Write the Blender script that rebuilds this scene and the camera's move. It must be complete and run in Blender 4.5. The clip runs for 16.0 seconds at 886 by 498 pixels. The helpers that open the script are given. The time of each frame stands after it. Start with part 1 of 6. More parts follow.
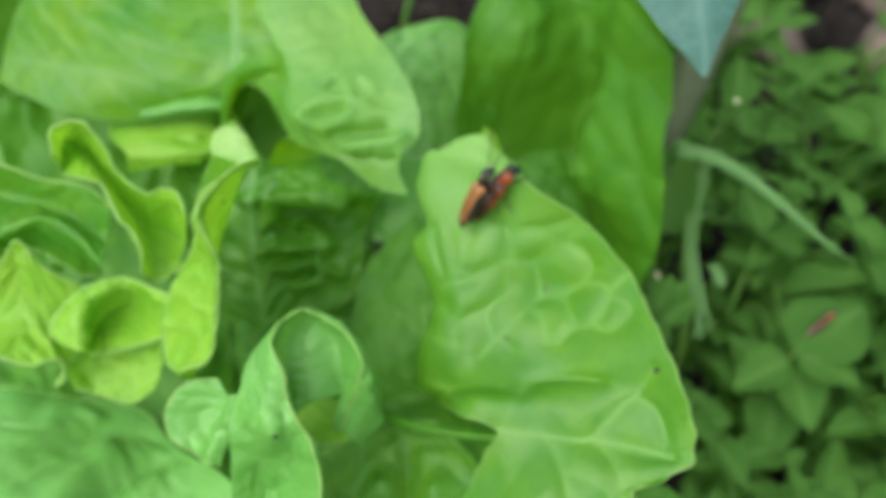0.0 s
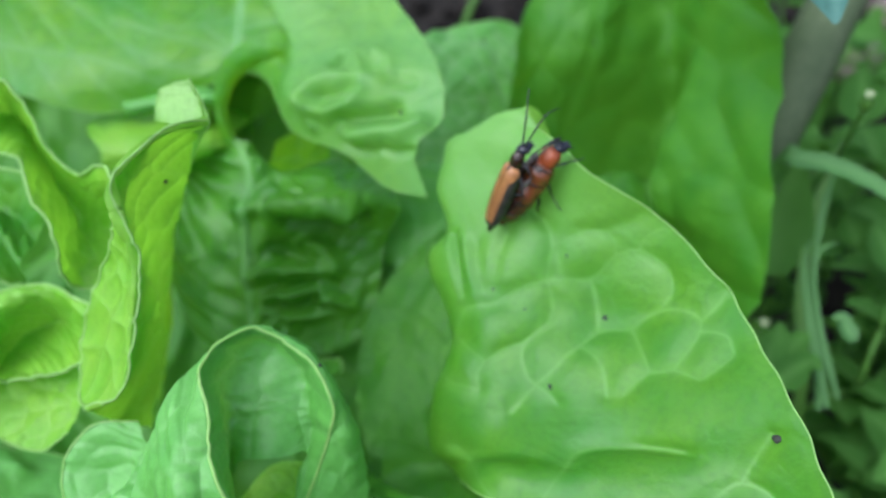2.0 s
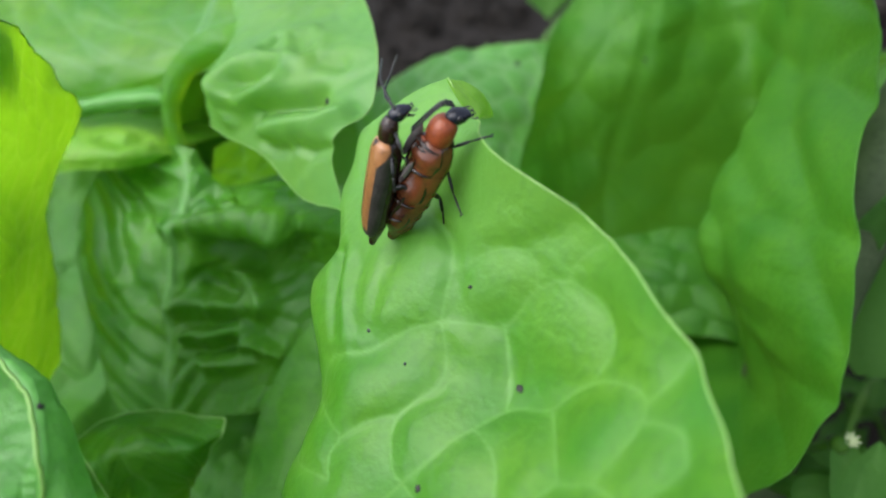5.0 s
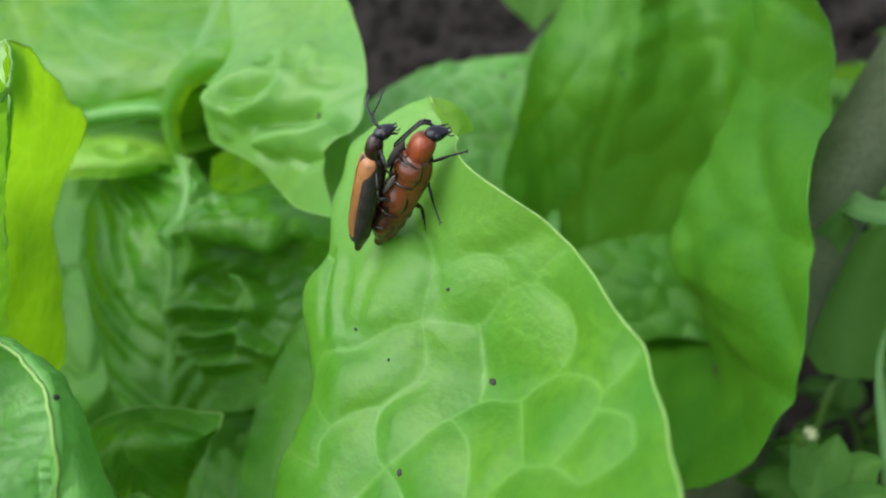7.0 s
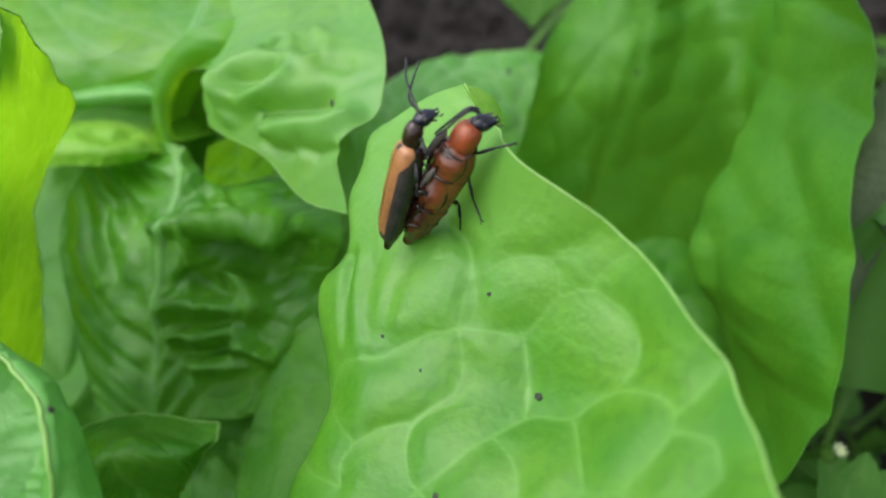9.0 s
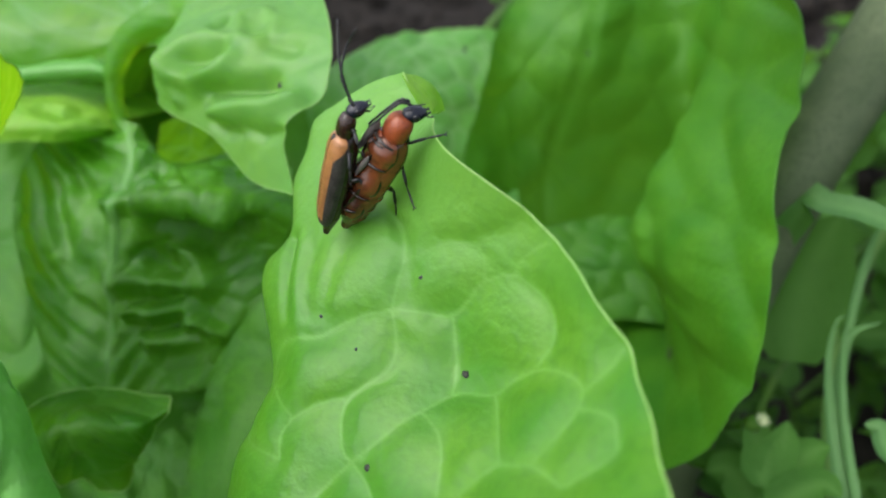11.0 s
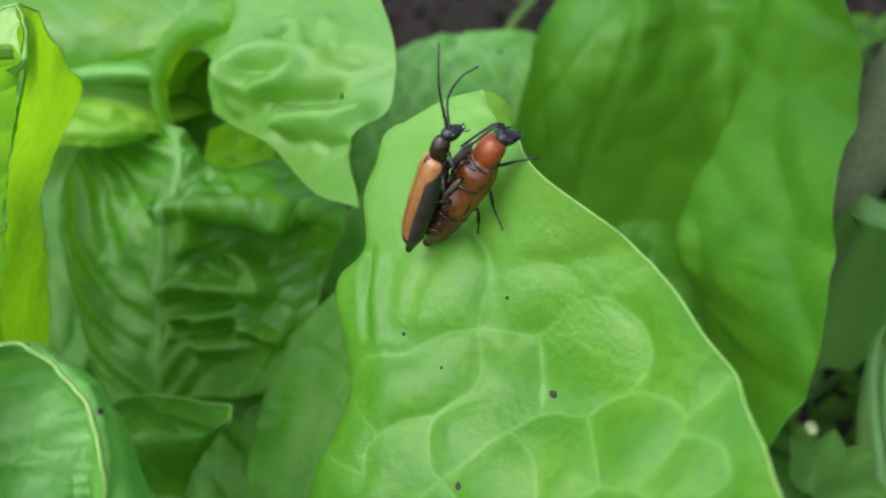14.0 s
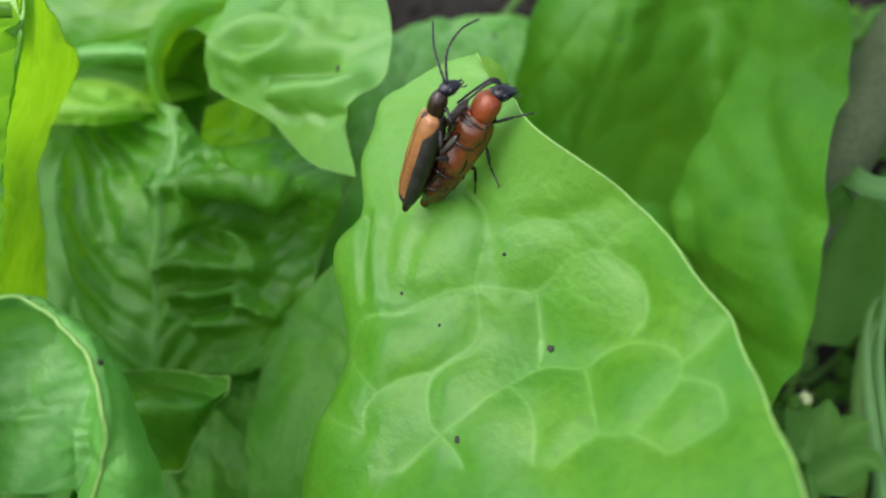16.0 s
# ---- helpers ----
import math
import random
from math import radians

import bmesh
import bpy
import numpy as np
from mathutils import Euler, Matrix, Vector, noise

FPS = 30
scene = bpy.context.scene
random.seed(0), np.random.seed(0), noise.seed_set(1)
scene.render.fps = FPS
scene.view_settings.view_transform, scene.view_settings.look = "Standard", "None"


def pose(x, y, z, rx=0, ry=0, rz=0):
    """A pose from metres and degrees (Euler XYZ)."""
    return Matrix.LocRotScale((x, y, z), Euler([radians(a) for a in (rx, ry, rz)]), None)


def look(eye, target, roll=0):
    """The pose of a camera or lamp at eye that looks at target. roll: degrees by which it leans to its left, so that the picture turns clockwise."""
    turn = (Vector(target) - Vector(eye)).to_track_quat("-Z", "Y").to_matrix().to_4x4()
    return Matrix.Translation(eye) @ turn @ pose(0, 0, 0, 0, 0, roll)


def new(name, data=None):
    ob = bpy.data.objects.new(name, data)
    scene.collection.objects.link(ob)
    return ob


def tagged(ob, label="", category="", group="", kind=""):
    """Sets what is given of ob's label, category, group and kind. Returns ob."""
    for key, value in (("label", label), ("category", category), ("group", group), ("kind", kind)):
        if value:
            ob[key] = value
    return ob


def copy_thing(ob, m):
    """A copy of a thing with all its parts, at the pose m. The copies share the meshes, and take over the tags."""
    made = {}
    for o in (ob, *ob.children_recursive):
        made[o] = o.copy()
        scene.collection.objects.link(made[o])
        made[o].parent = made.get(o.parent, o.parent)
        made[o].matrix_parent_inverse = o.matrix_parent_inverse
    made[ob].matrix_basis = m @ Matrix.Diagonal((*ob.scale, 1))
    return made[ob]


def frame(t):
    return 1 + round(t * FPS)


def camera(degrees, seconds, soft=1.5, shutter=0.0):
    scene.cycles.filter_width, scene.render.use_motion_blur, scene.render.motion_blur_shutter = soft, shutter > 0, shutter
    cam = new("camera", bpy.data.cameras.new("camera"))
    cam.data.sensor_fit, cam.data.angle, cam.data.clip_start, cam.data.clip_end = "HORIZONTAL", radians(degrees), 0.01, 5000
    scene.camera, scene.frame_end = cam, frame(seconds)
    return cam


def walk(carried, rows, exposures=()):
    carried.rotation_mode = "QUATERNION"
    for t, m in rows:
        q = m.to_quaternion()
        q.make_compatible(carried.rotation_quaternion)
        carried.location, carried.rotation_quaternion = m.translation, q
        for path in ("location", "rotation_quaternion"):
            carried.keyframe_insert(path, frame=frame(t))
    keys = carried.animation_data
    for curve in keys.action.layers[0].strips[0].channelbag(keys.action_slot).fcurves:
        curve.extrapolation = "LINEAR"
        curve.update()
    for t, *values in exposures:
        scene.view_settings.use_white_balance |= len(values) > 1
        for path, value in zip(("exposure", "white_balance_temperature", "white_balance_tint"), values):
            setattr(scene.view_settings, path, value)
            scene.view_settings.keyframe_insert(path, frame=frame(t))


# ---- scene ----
cam = camera(63.3, 16.0, soft=1.9, shutter=0.0)
cam.data.dof.use_dof, cam.data.dof.focus_distance, cam.data.dof.aperture_fstop = True, 0.057, 23.0
PATH = [
    (0, (0.00801, -0.00157, 0.21020), (0.00347, 0.06308, 0.13405), -2.61),
    (0.5, (0.00813, -0.00403, 0.20529), (0.00069, 0.06021, 0.12901), -4.24),
    (1, (0.01054, -0.00396, 0.20164), (0.00120, 0.06108, 0.12626), -6.01),
    (1.5, (0.01158, 0.00003, 0.19728), (-0.00053, 0.06668, 0.12373), -7.47),
    (2, (0.01343, 0.01260, 0.18200), (-0.00234, 0.08415, 0.11393), -7.20),
    (2.5, (0.01952, 0.02241, 0.17806), (0.00113, 0.09849, 0.11583), -4.90),
    (3, (0.02619, 0.02518, 0.17009), (0.00461, 0.10243, 0.11037), -4.98),
    (3.5, (0.02523, 0.02519, 0.16133), (0.00046, 0.10144, 0.10156), -2.90),
    (3.7, (0.02815, 0.03305, 0.15752), (0.00222, 0.10956, 0.09858), -4.02),
    (5.8, (0.03084, 0.03159, 0.15832), (-0.00633, 0.10637, 0.10332), -11.81),
    (6, (0.03061, 0.03087, 0.16003), (-0.00589, 0.10601, 0.10506), -11.22),
    (6.5, (0.03144, 0.03024, 0.15996), (-0.00415, 0.10573, 0.10487), -11.13),
    (7, (0.03350, 0.02944, 0.16040), (-0.00121, 0.10497, 0.10480), -10.28),
    (7.5, (0.03076, 0.03053, 0.15777), (-0.00355, 0.10611, 0.10200), -9.38),
    (8, (0.02982, 0.03061, 0.15835), (-0.00236, 0.10726, 0.10277), -8.77),
    (8.2, (0.02953, 0.03083, 0.15811), (-0.00300, 0.10762, 0.10293), -8.64),
    (10.3, (0.02298, 0.03212, 0.15949), (-0.00334, 0.10851, 0.10056), -4.95),
    (10.5, (0.02321, 0.03189, 0.16263), (-0.00344, 0.10796, 0.10344), -5.65),
    (11, (0.03032, 0.03132, 0.16042), (0.00362, 0.10672, 0.10041), -5.85),
    (11.5, (0.02528, 0.03095, 0.16366), (-0.00121, 0.10576, 0.10282), -5.33),
    (12, (0.02318, 0.03100, 0.16070), (-0.00295, 0.10546, 0.09928), -5.01),
    (12.5, (0.02410, 0.03116, 0.16013), (-0.00164, 0.10563, 0.09855), -4.65),
    (13, (0.02414, 0.03166, 0.15796), (-0.00150, 0.10599, 0.09617), -4.81),
    (13.5, (0.02278, 0.03170, 0.15898), (-0.00278, 0.10627, 0.09744), -5.03),
    (14, (0.02315, 0.03045, 0.16327), (-0.00212, 0.10516, 0.10178), -5.00),
    (14.5, (0.02405, 0.02960, 0.16071), (-0.00137, 0.10421, 0.09917), -4.93),
    (15, (0.02563, 0.02723, 0.16000), (0.00058, 0.10199, 0.09849), -4.44),
    (15.5, (0.02376, 0.02826, 0.16028), (-0.00104, 0.10319, 0.09887), -4.79),
    (16, (0.02344, 0.02789, 0.16070), (-0.00117, 0.10316, 0.09964), -5.03),
]
walk(cam, [(t, look(eye, target, roll)) for t, eye, target, roll in PATH], exposures=(
    (0.0, 1.27, 6500, 10), (0.6, 1.27, 6100, 10), (2.0, 1.27, 5600, 10), (3.6, 1.27, 5600, 10), (5.8, 1.27, 6300, 10), (16.0, 1.27, 6300, 10)))

# ---- light: bright overcast sky over an open bed ----
SUN_AZ, SUN_EL = radians(228), radians(60)
world = bpy.data.worlds.new("overcast_sky")
scene.world = world
world.use_nodes = True
wn = world.node_tree.nodes
sky = wn.new("ShaderNodeTexSky")
sky.sky_type, sky.sun_disc, sky.sun_elevation, sky.sun_rotation = "NISHITA", False, SUN_EL, SUN_AZ
sky.dust_density, sky.ozone_density = 4.0, 1.0
veil = wn.new("ShaderNodeHueSaturation")
veil.inputs["Saturation"].default_value = 0.45
world.node_tree.links.new(sky.outputs[0], veil.inputs["Color"])
world.node_tree.links.new(veil.outputs[0], wn["Background"].inputs[0])
wn["Background"].inputs[1].default_value = 0.13
sun = new("sun", bpy.data.lights.new("sun", "SUN"))
sun.data.energy, sun.data.angle, sun.data.color = 0.95, radians(70), (1.0, 0.97, 0.92)
sun.matrix_basis = look((math.sin(SUN_AZ) * math.cos(SUN_EL), math.cos(SUN_AZ) * math.cos(SUN_EL), math.sin(SUN_EL)), (0, 0, 0))


# ---- materials ----
def nodes_of(name):
    m = bpy.data.materials.new(name)
    m.use_nodes = True
    t = m.node_tree
    t.nodes.clear()
    out = t.nodes.new("ShaderNodeOutputMaterial")

    def add(kind, **values):
        n = t.nodes.new("ShaderNode" + kind)
        for key, value in values.items():
            n.inputs[key.replace("_", " ")].default_value = value
        return n

    return m, t, out, add


def mix_rgb(t, fac, a, b):
    n = t.nodes.new("ShaderNodeMix")
    n.data_type = "RGBA"
    for socket, value in ((n.inputs[0], fac), (n.inputs[6], a), (n.inputs[7], b)):
        if isinstance(value, bpy.types.NodeSocket):
            t.links.new(value, socket)
        else:
            socket.default_value = value if isinstance(value, float) else (*value, 1)
    return n.outputs[2]


def ramp(t, source, low, high):
    n = t.nodes.new("ShaderNodeMapRange")
    n.inputs[1].default_value, n.inputs[2].default_value = low, high
    t.links.new(source, n.inputs[0])
    return n.outputs[0]


def leaf_material(name, deep, fresh, vein, through_colour, sheer=0.4, rough=0.42, mottle=160.0, relief=0.4, gloss=0.42):
    """A living leaf: two greens mottled at two scales, paler veins, light shining through, a soft waxy gloss."""
    m, t, out, add = nodes_of(name)
    coord = t.nodes.new("ShaderNodeTexCoord")
    big, fine = add("TexNoise", Scale=mottle, Detail=3.0), add("TexNoise", Scale=mottle * 9, Detail=4.0)
    for n in (big, fine):
        t.links.new(coord.outputs["Object"], n.inputs["Vector"])
    attr = t.nodes.new("ShaderNodeAttribute")
    attr.attribute_name = "vein"
    base = mix_rgb(t, ramp(t, big.outputs[0], 0.32, 0.68), deep, fresh)
    base = mix_rgb(t, ramp(t, fine.outputs[0], 0.45, 0.9), base, tuple(0.72 * c for c in deep))
    base = mix_rgb(t, attr.outputs["Fac"], base, vein)
    bump = add("Bump", Strength=relief, Distance=0.0003)
    t.links.new(fine.outputs[0], bump.inputs["Height"])
    body = add("BsdfPrincipled", Roughness=rough)
    body.inputs["Specular IOR Level"].default_value = gloss
    t.links.new(base, body.inputs["Base Color"])
    t.links.new(bump.outputs[0], body.inputs["Normal"])
    shine = add("BsdfTranslucent")
    glow = mix_rgb(t, attr.outputs["Fac"], through_colour, tuple(min(1.0, 1.15 * c) for c in through_colour))
    t.links.new(mix_rgb(t, ramp(t, big.outputs[0], 0.3, 0.7), glow, tuple(0.8 * c for c in through_colour)), shine.inputs[0])
    both = add("MixShader", Fac=sheer)
    t.links.new(body.outputs[0], both.inputs[1])
    t.links.new(shine.outputs[0], both.inputs[2])
    t.links.new(both.outputs[0], out.inputs[0])
    return m


def plain_material(name, dark, light, rough=0.5, scale=300.0, relief=0.2, distance=0.0002, spec=0.5):
    m, t, out, add = nodes_of(name)
    coord = t.nodes.new("ShaderNodeTexCoord")
    big, fine = add("TexNoise", Scale=scale, Detail=4.0), add("TexNoise", Scale=scale * 6, Detail=3.0)
    for n in (big, fine):
        t.links.new(coord.outputs["Object"], n.inputs["Vector"])
    base = mix_rgb(t, ramp(t, big.outputs[0], 0.3, 0.7), dark, light)
    base = mix_rgb(t, ramp(t, fine.outputs[0], 0.5, 0.95), base, tuple(0.6 * c for c in dark))
    body = add("BsdfPrincipled", Roughness=rough)
    body.inputs["Specular IOR Level"].default_value = spec
    bump = add("Bump", Strength=relief, Distance=distance)
    t.links.new(fine.outputs[0], bump.inputs["Height"])
    t.links.new(base, body.inputs["Base Color"])
    t.links.new(bump.outputs[0], body.inputs["Normal"])
    t.links.new(body.outputs[0], out.inputs[0])
    return m


LETTUCE = leaf_material("lettuce_blade", (0.047, 0.215, 0.012), (0.102, 0.285, 0.014), (0.215, 0.46, 0.1), (0.24, 0.51, 0.01), gloss=0.46, rough=0.42)
# wide mottle paints light through the blade as yellow, sky reflection as green
LETTUCE_TOP = leaf_material("lettuce_blade_light_mottle", (0.06, 0.275, 0.02), (0.175, 0.40, 0.006), (0.26, 0.5, 0.2), (0.29, 0.56, 0.006), sheer=0.5, gloss=0.45, rough=0.4, mottle=75.0)
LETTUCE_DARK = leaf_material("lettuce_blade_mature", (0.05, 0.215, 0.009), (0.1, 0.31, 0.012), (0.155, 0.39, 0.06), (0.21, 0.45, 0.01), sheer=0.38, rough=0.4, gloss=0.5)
# paler, bluer green with the sky's sheen mixed into the colour
LETTUCE_PALE = leaf_material("lettuce_blade_sheen", (0.10, 0.33, 0.05), (0.15, 0.41, 0.075), (0.23, 0.46, 0.15), (0.25, 0.52, 0.04), sheer=0.32, rough=0.42, gloss=0.5)
# darker copy of the green: shade of back and deep-lying leaves put into colour
LETTUCE_SHADED = leaf_material("lettuce_blade_shaded", (0.04, 0.178, 0.010), (0.08, 0.255, 0.015), (0.10, 0.28, 0.03), (0.20, 0.44, 0.01), sheer=0.34, rough=0.5, gloss=0.3)
LETTUCE_YOUNG = leaf_material("lettuce_blade_young", (0.17, 0.43, 0.018), (0.265, 0.52, 0.035), (0.34, 0.57, 0.14), (0.28, 0.6, 0.025), sheer=0.45, gloss=0.5, rough=0.5)
MARGIN = leaf_material("lettuce_margin", (0.22, 0.44, 0.10), (0.30, 0.51, 0.15), (0.36, 0.6, 0.16), (0.42, 0.66, 0.08), sheer=0.4)
RIB = leaf_material("lettuce_rib", (0.12, 0.34, 0.06), (0.18, 0.41, 0.09), (0.3, 0.5, 0.15), (0.35, 0.55, 0.08), sheer=0.25, rough=0.3)
WEED = leaf_material("weed_leaf", (0.036, 0.12, 0.018), (0.07, 0.185, 0.03), (0.1, 0.23, 0.05), (0.16, 0.38, 0.02), sheer=0.42, rough=0.7, mottle=120.0, gloss=0.12)
GRASS = leaf_material("grass_blade", (0.06, 0.17, 0.04), (0.085, 0.21, 0.055), (0.12, 0.26, 0.08), (0.13, 0.3, 0.03), sheer=0.3, rough=0.5, gloss=0.3)
WEED_STEM = leaf_material("weed_stem", (0.05, 0.14, 0.02), (0.09, 0.2, 0.03), (0.12, 0.22, 0.05), (0.12, 0.25, 0.02), gloss=0.2, sheer=0.15)
BLUE = leaf_material("cabbage_leaf", (0.03, 0.10, 0.078), (0.055, 0.145, 0.115), (0.075, 0.17, 0.135), (0.06, 0.18, 0.1), sheer=0.14, rough=0.55, gloss=0.25)
STALK = leaf_material("cabbage_stalk", (0.07, 0.10, 0.045), (0.11, 0.14, 0.07), (0.13, 0.16, 0.09), (0.05, 0.1, 0.03), gloss=0.15, sheer=0.06, rough=0.55)
SOIL = plain_material("garden_soil", (0.006, 0.005, 0.0042), (0.026, 0.0225, 0.019), rough=0.95, scale=140.0, relief=0.45, distance=0.002, spec=0.1)
STONE = plain_material("pale_stone", (0.10, 0.075, 0.06), (0.2, 0.15, 0.125), rough=0.8, scale=60.0, relief=0.5, distance=0.001)
BLACK = plain_material("black_chitin", (0.004, 0.004, 0.005), (0.010, 0.009, 0.010), rough=0.3, scale=900.0, spec=0.4)
CHARCOAL = plain_material("charcoal_wing_case", (0.014, 0.012, 0.010), (0.04, 0.035, 0.03), rough=0.5, scale=700.0, relief=0.4, spec=0.3)
BLUEBLACK = plain_material("blue_black_chitin", (0.006, 0.007, 0.013), (0.012, 0.013, 0.02), rough=0.25, scale=900.0, spec=0.4)
BROWN = plain_material("dark_brown_chitin", (0.010, 0.006, 0.004), (0.026, 0.012, 0.006), rough=0.2, scale=700.0, spec=0.45)
ORANGE = plain_material("orange_wing_case", (0.14, 0.058, 0.02), (0.34, 0.15, 0.052), rough=0.28, scale=420.0, relief=0.35)
RUST = plain_material("rust_brown_chitin", (0.016, 0.007, 0.004), (0.19, 0.052, 0.015), rough=0.2, scale=230.0, relief=0.3, spec=0.6)
RED = plain_material("red_chitin", (0.12, 0.024, 0.008), (0.26, 0.058, 0.016), rough=0.34, scale=700.0, relief=0.3, spec=0.4)
GREYWING = plain_material("smoky_wing", (0.09, 0.075, 0.07), (0.20, 0.175, 0.165), rough=0.3, scale=900.0, spec=0.35)
SPECK = plain_material("dark_speck", (0.012, 0.014, 0.008), (0.04, 0.045, 0.03), rough=0.8, scale=900.0)
PETAL = plain_material("white_petal", (0.35, 0.42, 0.2), (0.55, 0.6, 0.4), rough=0.6, scale=500.0)


# ---- helpers of this scene ----
def mesh_object(name, verts, faces, material, parent=None, label="", vein=None, extra=(), slots=None):
    me = bpy.data.meshes.new(name)
    me.from_pydata([tuple(map(float, v)) for v in verts], [], faces)
    for m in (material, *extra):
        me.materials.append(m)
    me.polygons.foreach_set("use_smooth", [True] * len(me.polygons))
    if slots is not None:
        me.polygons.foreach_set("material_index", slots)
    if vein is not None:
        layer = me.attributes.new("vein", "FLOAT", "POINT")
        layer.data.foreach_set("value", np.asarray(vein, dtype=np.float32))
    me.update()
    ob = new(name, me)
    ob.parent = parent
    if label:
        tagged(ob, label)
    return ob


def thing(name, label, category, place=Matrix(), group=""):
    ob = new(name)
    ob.empty_display_size = 0.005
    ob.matrix_basis = place
    return tagged(ob, label, category, group)


def curve_points(points, n):
    """n points evenly spaced on a smooth curve through the given ones."""
    p = np.asarray(points, float)
    if len(p) == 2:
        s = np.linspace(0, 1, n)[:, None]
        return p[0] * (1 - s) + p[1] * s
    q = np.vstack([2 * p[0] - p[1], p, 2 * p[-1] - p[-2]])
    s = np.linspace(0, 1, 24, endpoint=False)[:, None]
    fine = []
    for a, b, c, d in zip(q, q[1:], q[2:], q[3:]):
        fine.append(0.5 * (2 * b + (c - a) * s + (2 * a - 5 * b + 4 * c - d) * s ** 2 + (3 * b - a - 3 * c + d) * s ** 3))
    fine = np.vstack([*fine, p[-1:]])
    run = np.r_[0, np.cumsum(np.linalg.norm(np.diff(fine, axis=0), axis=1))]
    want = np.linspace(0, run[-1], n)
    return np.stack([np.interp(want, run, fine[:, k]) for k in range(3)], 1)


def worley(x, y, seed):
    """Distances to the nearest and second nearest of scattered cell centres, one to each unit square."""
    ix, iy = np.floor(x).astype(int), np.floor(y).astype(int)
    first, second = np.full(x.shape, 9.0), np.full(x.shape, 9.0)
    for dx in (-1, 0, 1):
        for dy in (-1, 0, 1):
            cx, cy = ix + dx, iy + dy
            h = np.sin(cx * 127.1 + cy * 311.7 + seed * 74.7) * 43758.5453
            k = np.sin(cx * 269.5 + cy * 183.3 + seed * 19.3) * 43758.5453
            d = np.hypot(cx + (h - np.floor(h)) - x, cy + (k - np.floor(k)) - y)
            second = np.where(d < first, first, np.minimum(second, d))
            first = np.minimum(first, d)
    return first, second


def rolling(x, y, seed):
    """Slow waves that never repeat over a leaf, about -1 to 1."""
    r = np.random.RandomState(seed)
    total = np.zeros(x.shape)
    for k in range(7):
        a, f, ph = r.uniform(0, 6.28), r.uniform(0.6, 1.7), r.uniform(0, 6.28)
        total += np.sin((np.cos(a) * x + np.sin(a) * y) * f + ph)
    return total / 3.2


def lattice(x, y, seed):
    """Smooth random hills on a unit lattice, -1 to 1."""
    ix, iy = np.floor(x), np.floor(y)
    fx, fy = x - ix, y - iy
    fx, fy = fx * fx * (3 - 2 * fx), fy * fy * (3 - 2 * fy)

    def corner(a, b):
        h = np.sin((ix + a) * 157.31 + (iy + b) * 113.97 + seed * 37.7) * 43758.5453
        return 2 * (h - np.floor(h)) - 1

    low = corner(0, 0) * (1 - fx) + corner(1, 0) * fx
    high = corner(0, 1) * (1 - fx) + corner(1, 1) * fx
    return low * (1 - fy) + high * fy


def creases(x, y, seed):
    """Crumpled folds: soft hollows between rounded ridges, at three sizes."""
    wx, wy = x + 1.1 * lattice(x * 0.7, y * 0.7, seed + 1), y + 1.1 * lattice(x * 0.7, y * 0.7, seed + 2)
    total = 0.0
    for k, (f, a) in enumerate(((1.0, 0.6), (2.1, 0.3), (4.3, 0.12))):
        n = lattice(wx * f, wy * f, seed + 10 * k)
        total = total + a * (0.75 - np.sqrt(n * n + 0.02) * 1.6)
    return total


def segment_distance(x, y, line):
    best = np.full(x.shape, 1e3)
    for (ax, ay), (bx, by) in zip(line, line[1:]):
        lx, ly = bx - ax, by - ay
        s = np.clip(((x - ax) * lx + (y - ay) * ly) / (lx * lx + ly * ly + 1e-12), 0, 1)
        best = np.minimum(best, np.hypot(x - ax - s * lx, y - ay - s * ly))
    return best


def inflated(gap, long, wide, step=2):
    """Pillows between the veins: the rise of a skin blown up over cells whose walls are where gap is small."""
    g = gap[::step, ::step]
    n, m = g.shape
    a, b = 1 / (wide / n) ** 2, 1 / (long / m) ** 2
    free = g > max(0.35, 0.75 * max(wide / n, long / m))
    h = np.zeros(g.shape)
    for _ in range(1600):
        p = np.pad(h, 1, mode="edge")
        h = np.where(free, (a * (p[:-2, 1:-1] + p[2:, 1:-1]) + b * (p[1:-1, :-2] + p[1:-1, 2:]) + 1) / (2 * a + 2 * b), 0)
    h = h / (1 + h / 9)
    for _ in range(4):
        p = np.pad(h, 1, mode="edge")
        h = (4 * h + p[:-2, 1:-1] + p[2:, 1:-1] + p[1:-1, :-2] + p[1:-1, 2:]) / 8
    rows, cols = np.linspace(0, n - 1, gap.shape[0]), np.linspace(0, m - 1, gap.shape[1])
    wide_rows = np.stack([np.interp(cols, np.arange(m), line) for line in h])
    return np.stack([np.interp(rows, np.arange(n), line) for line in wide_rows.T], 1)


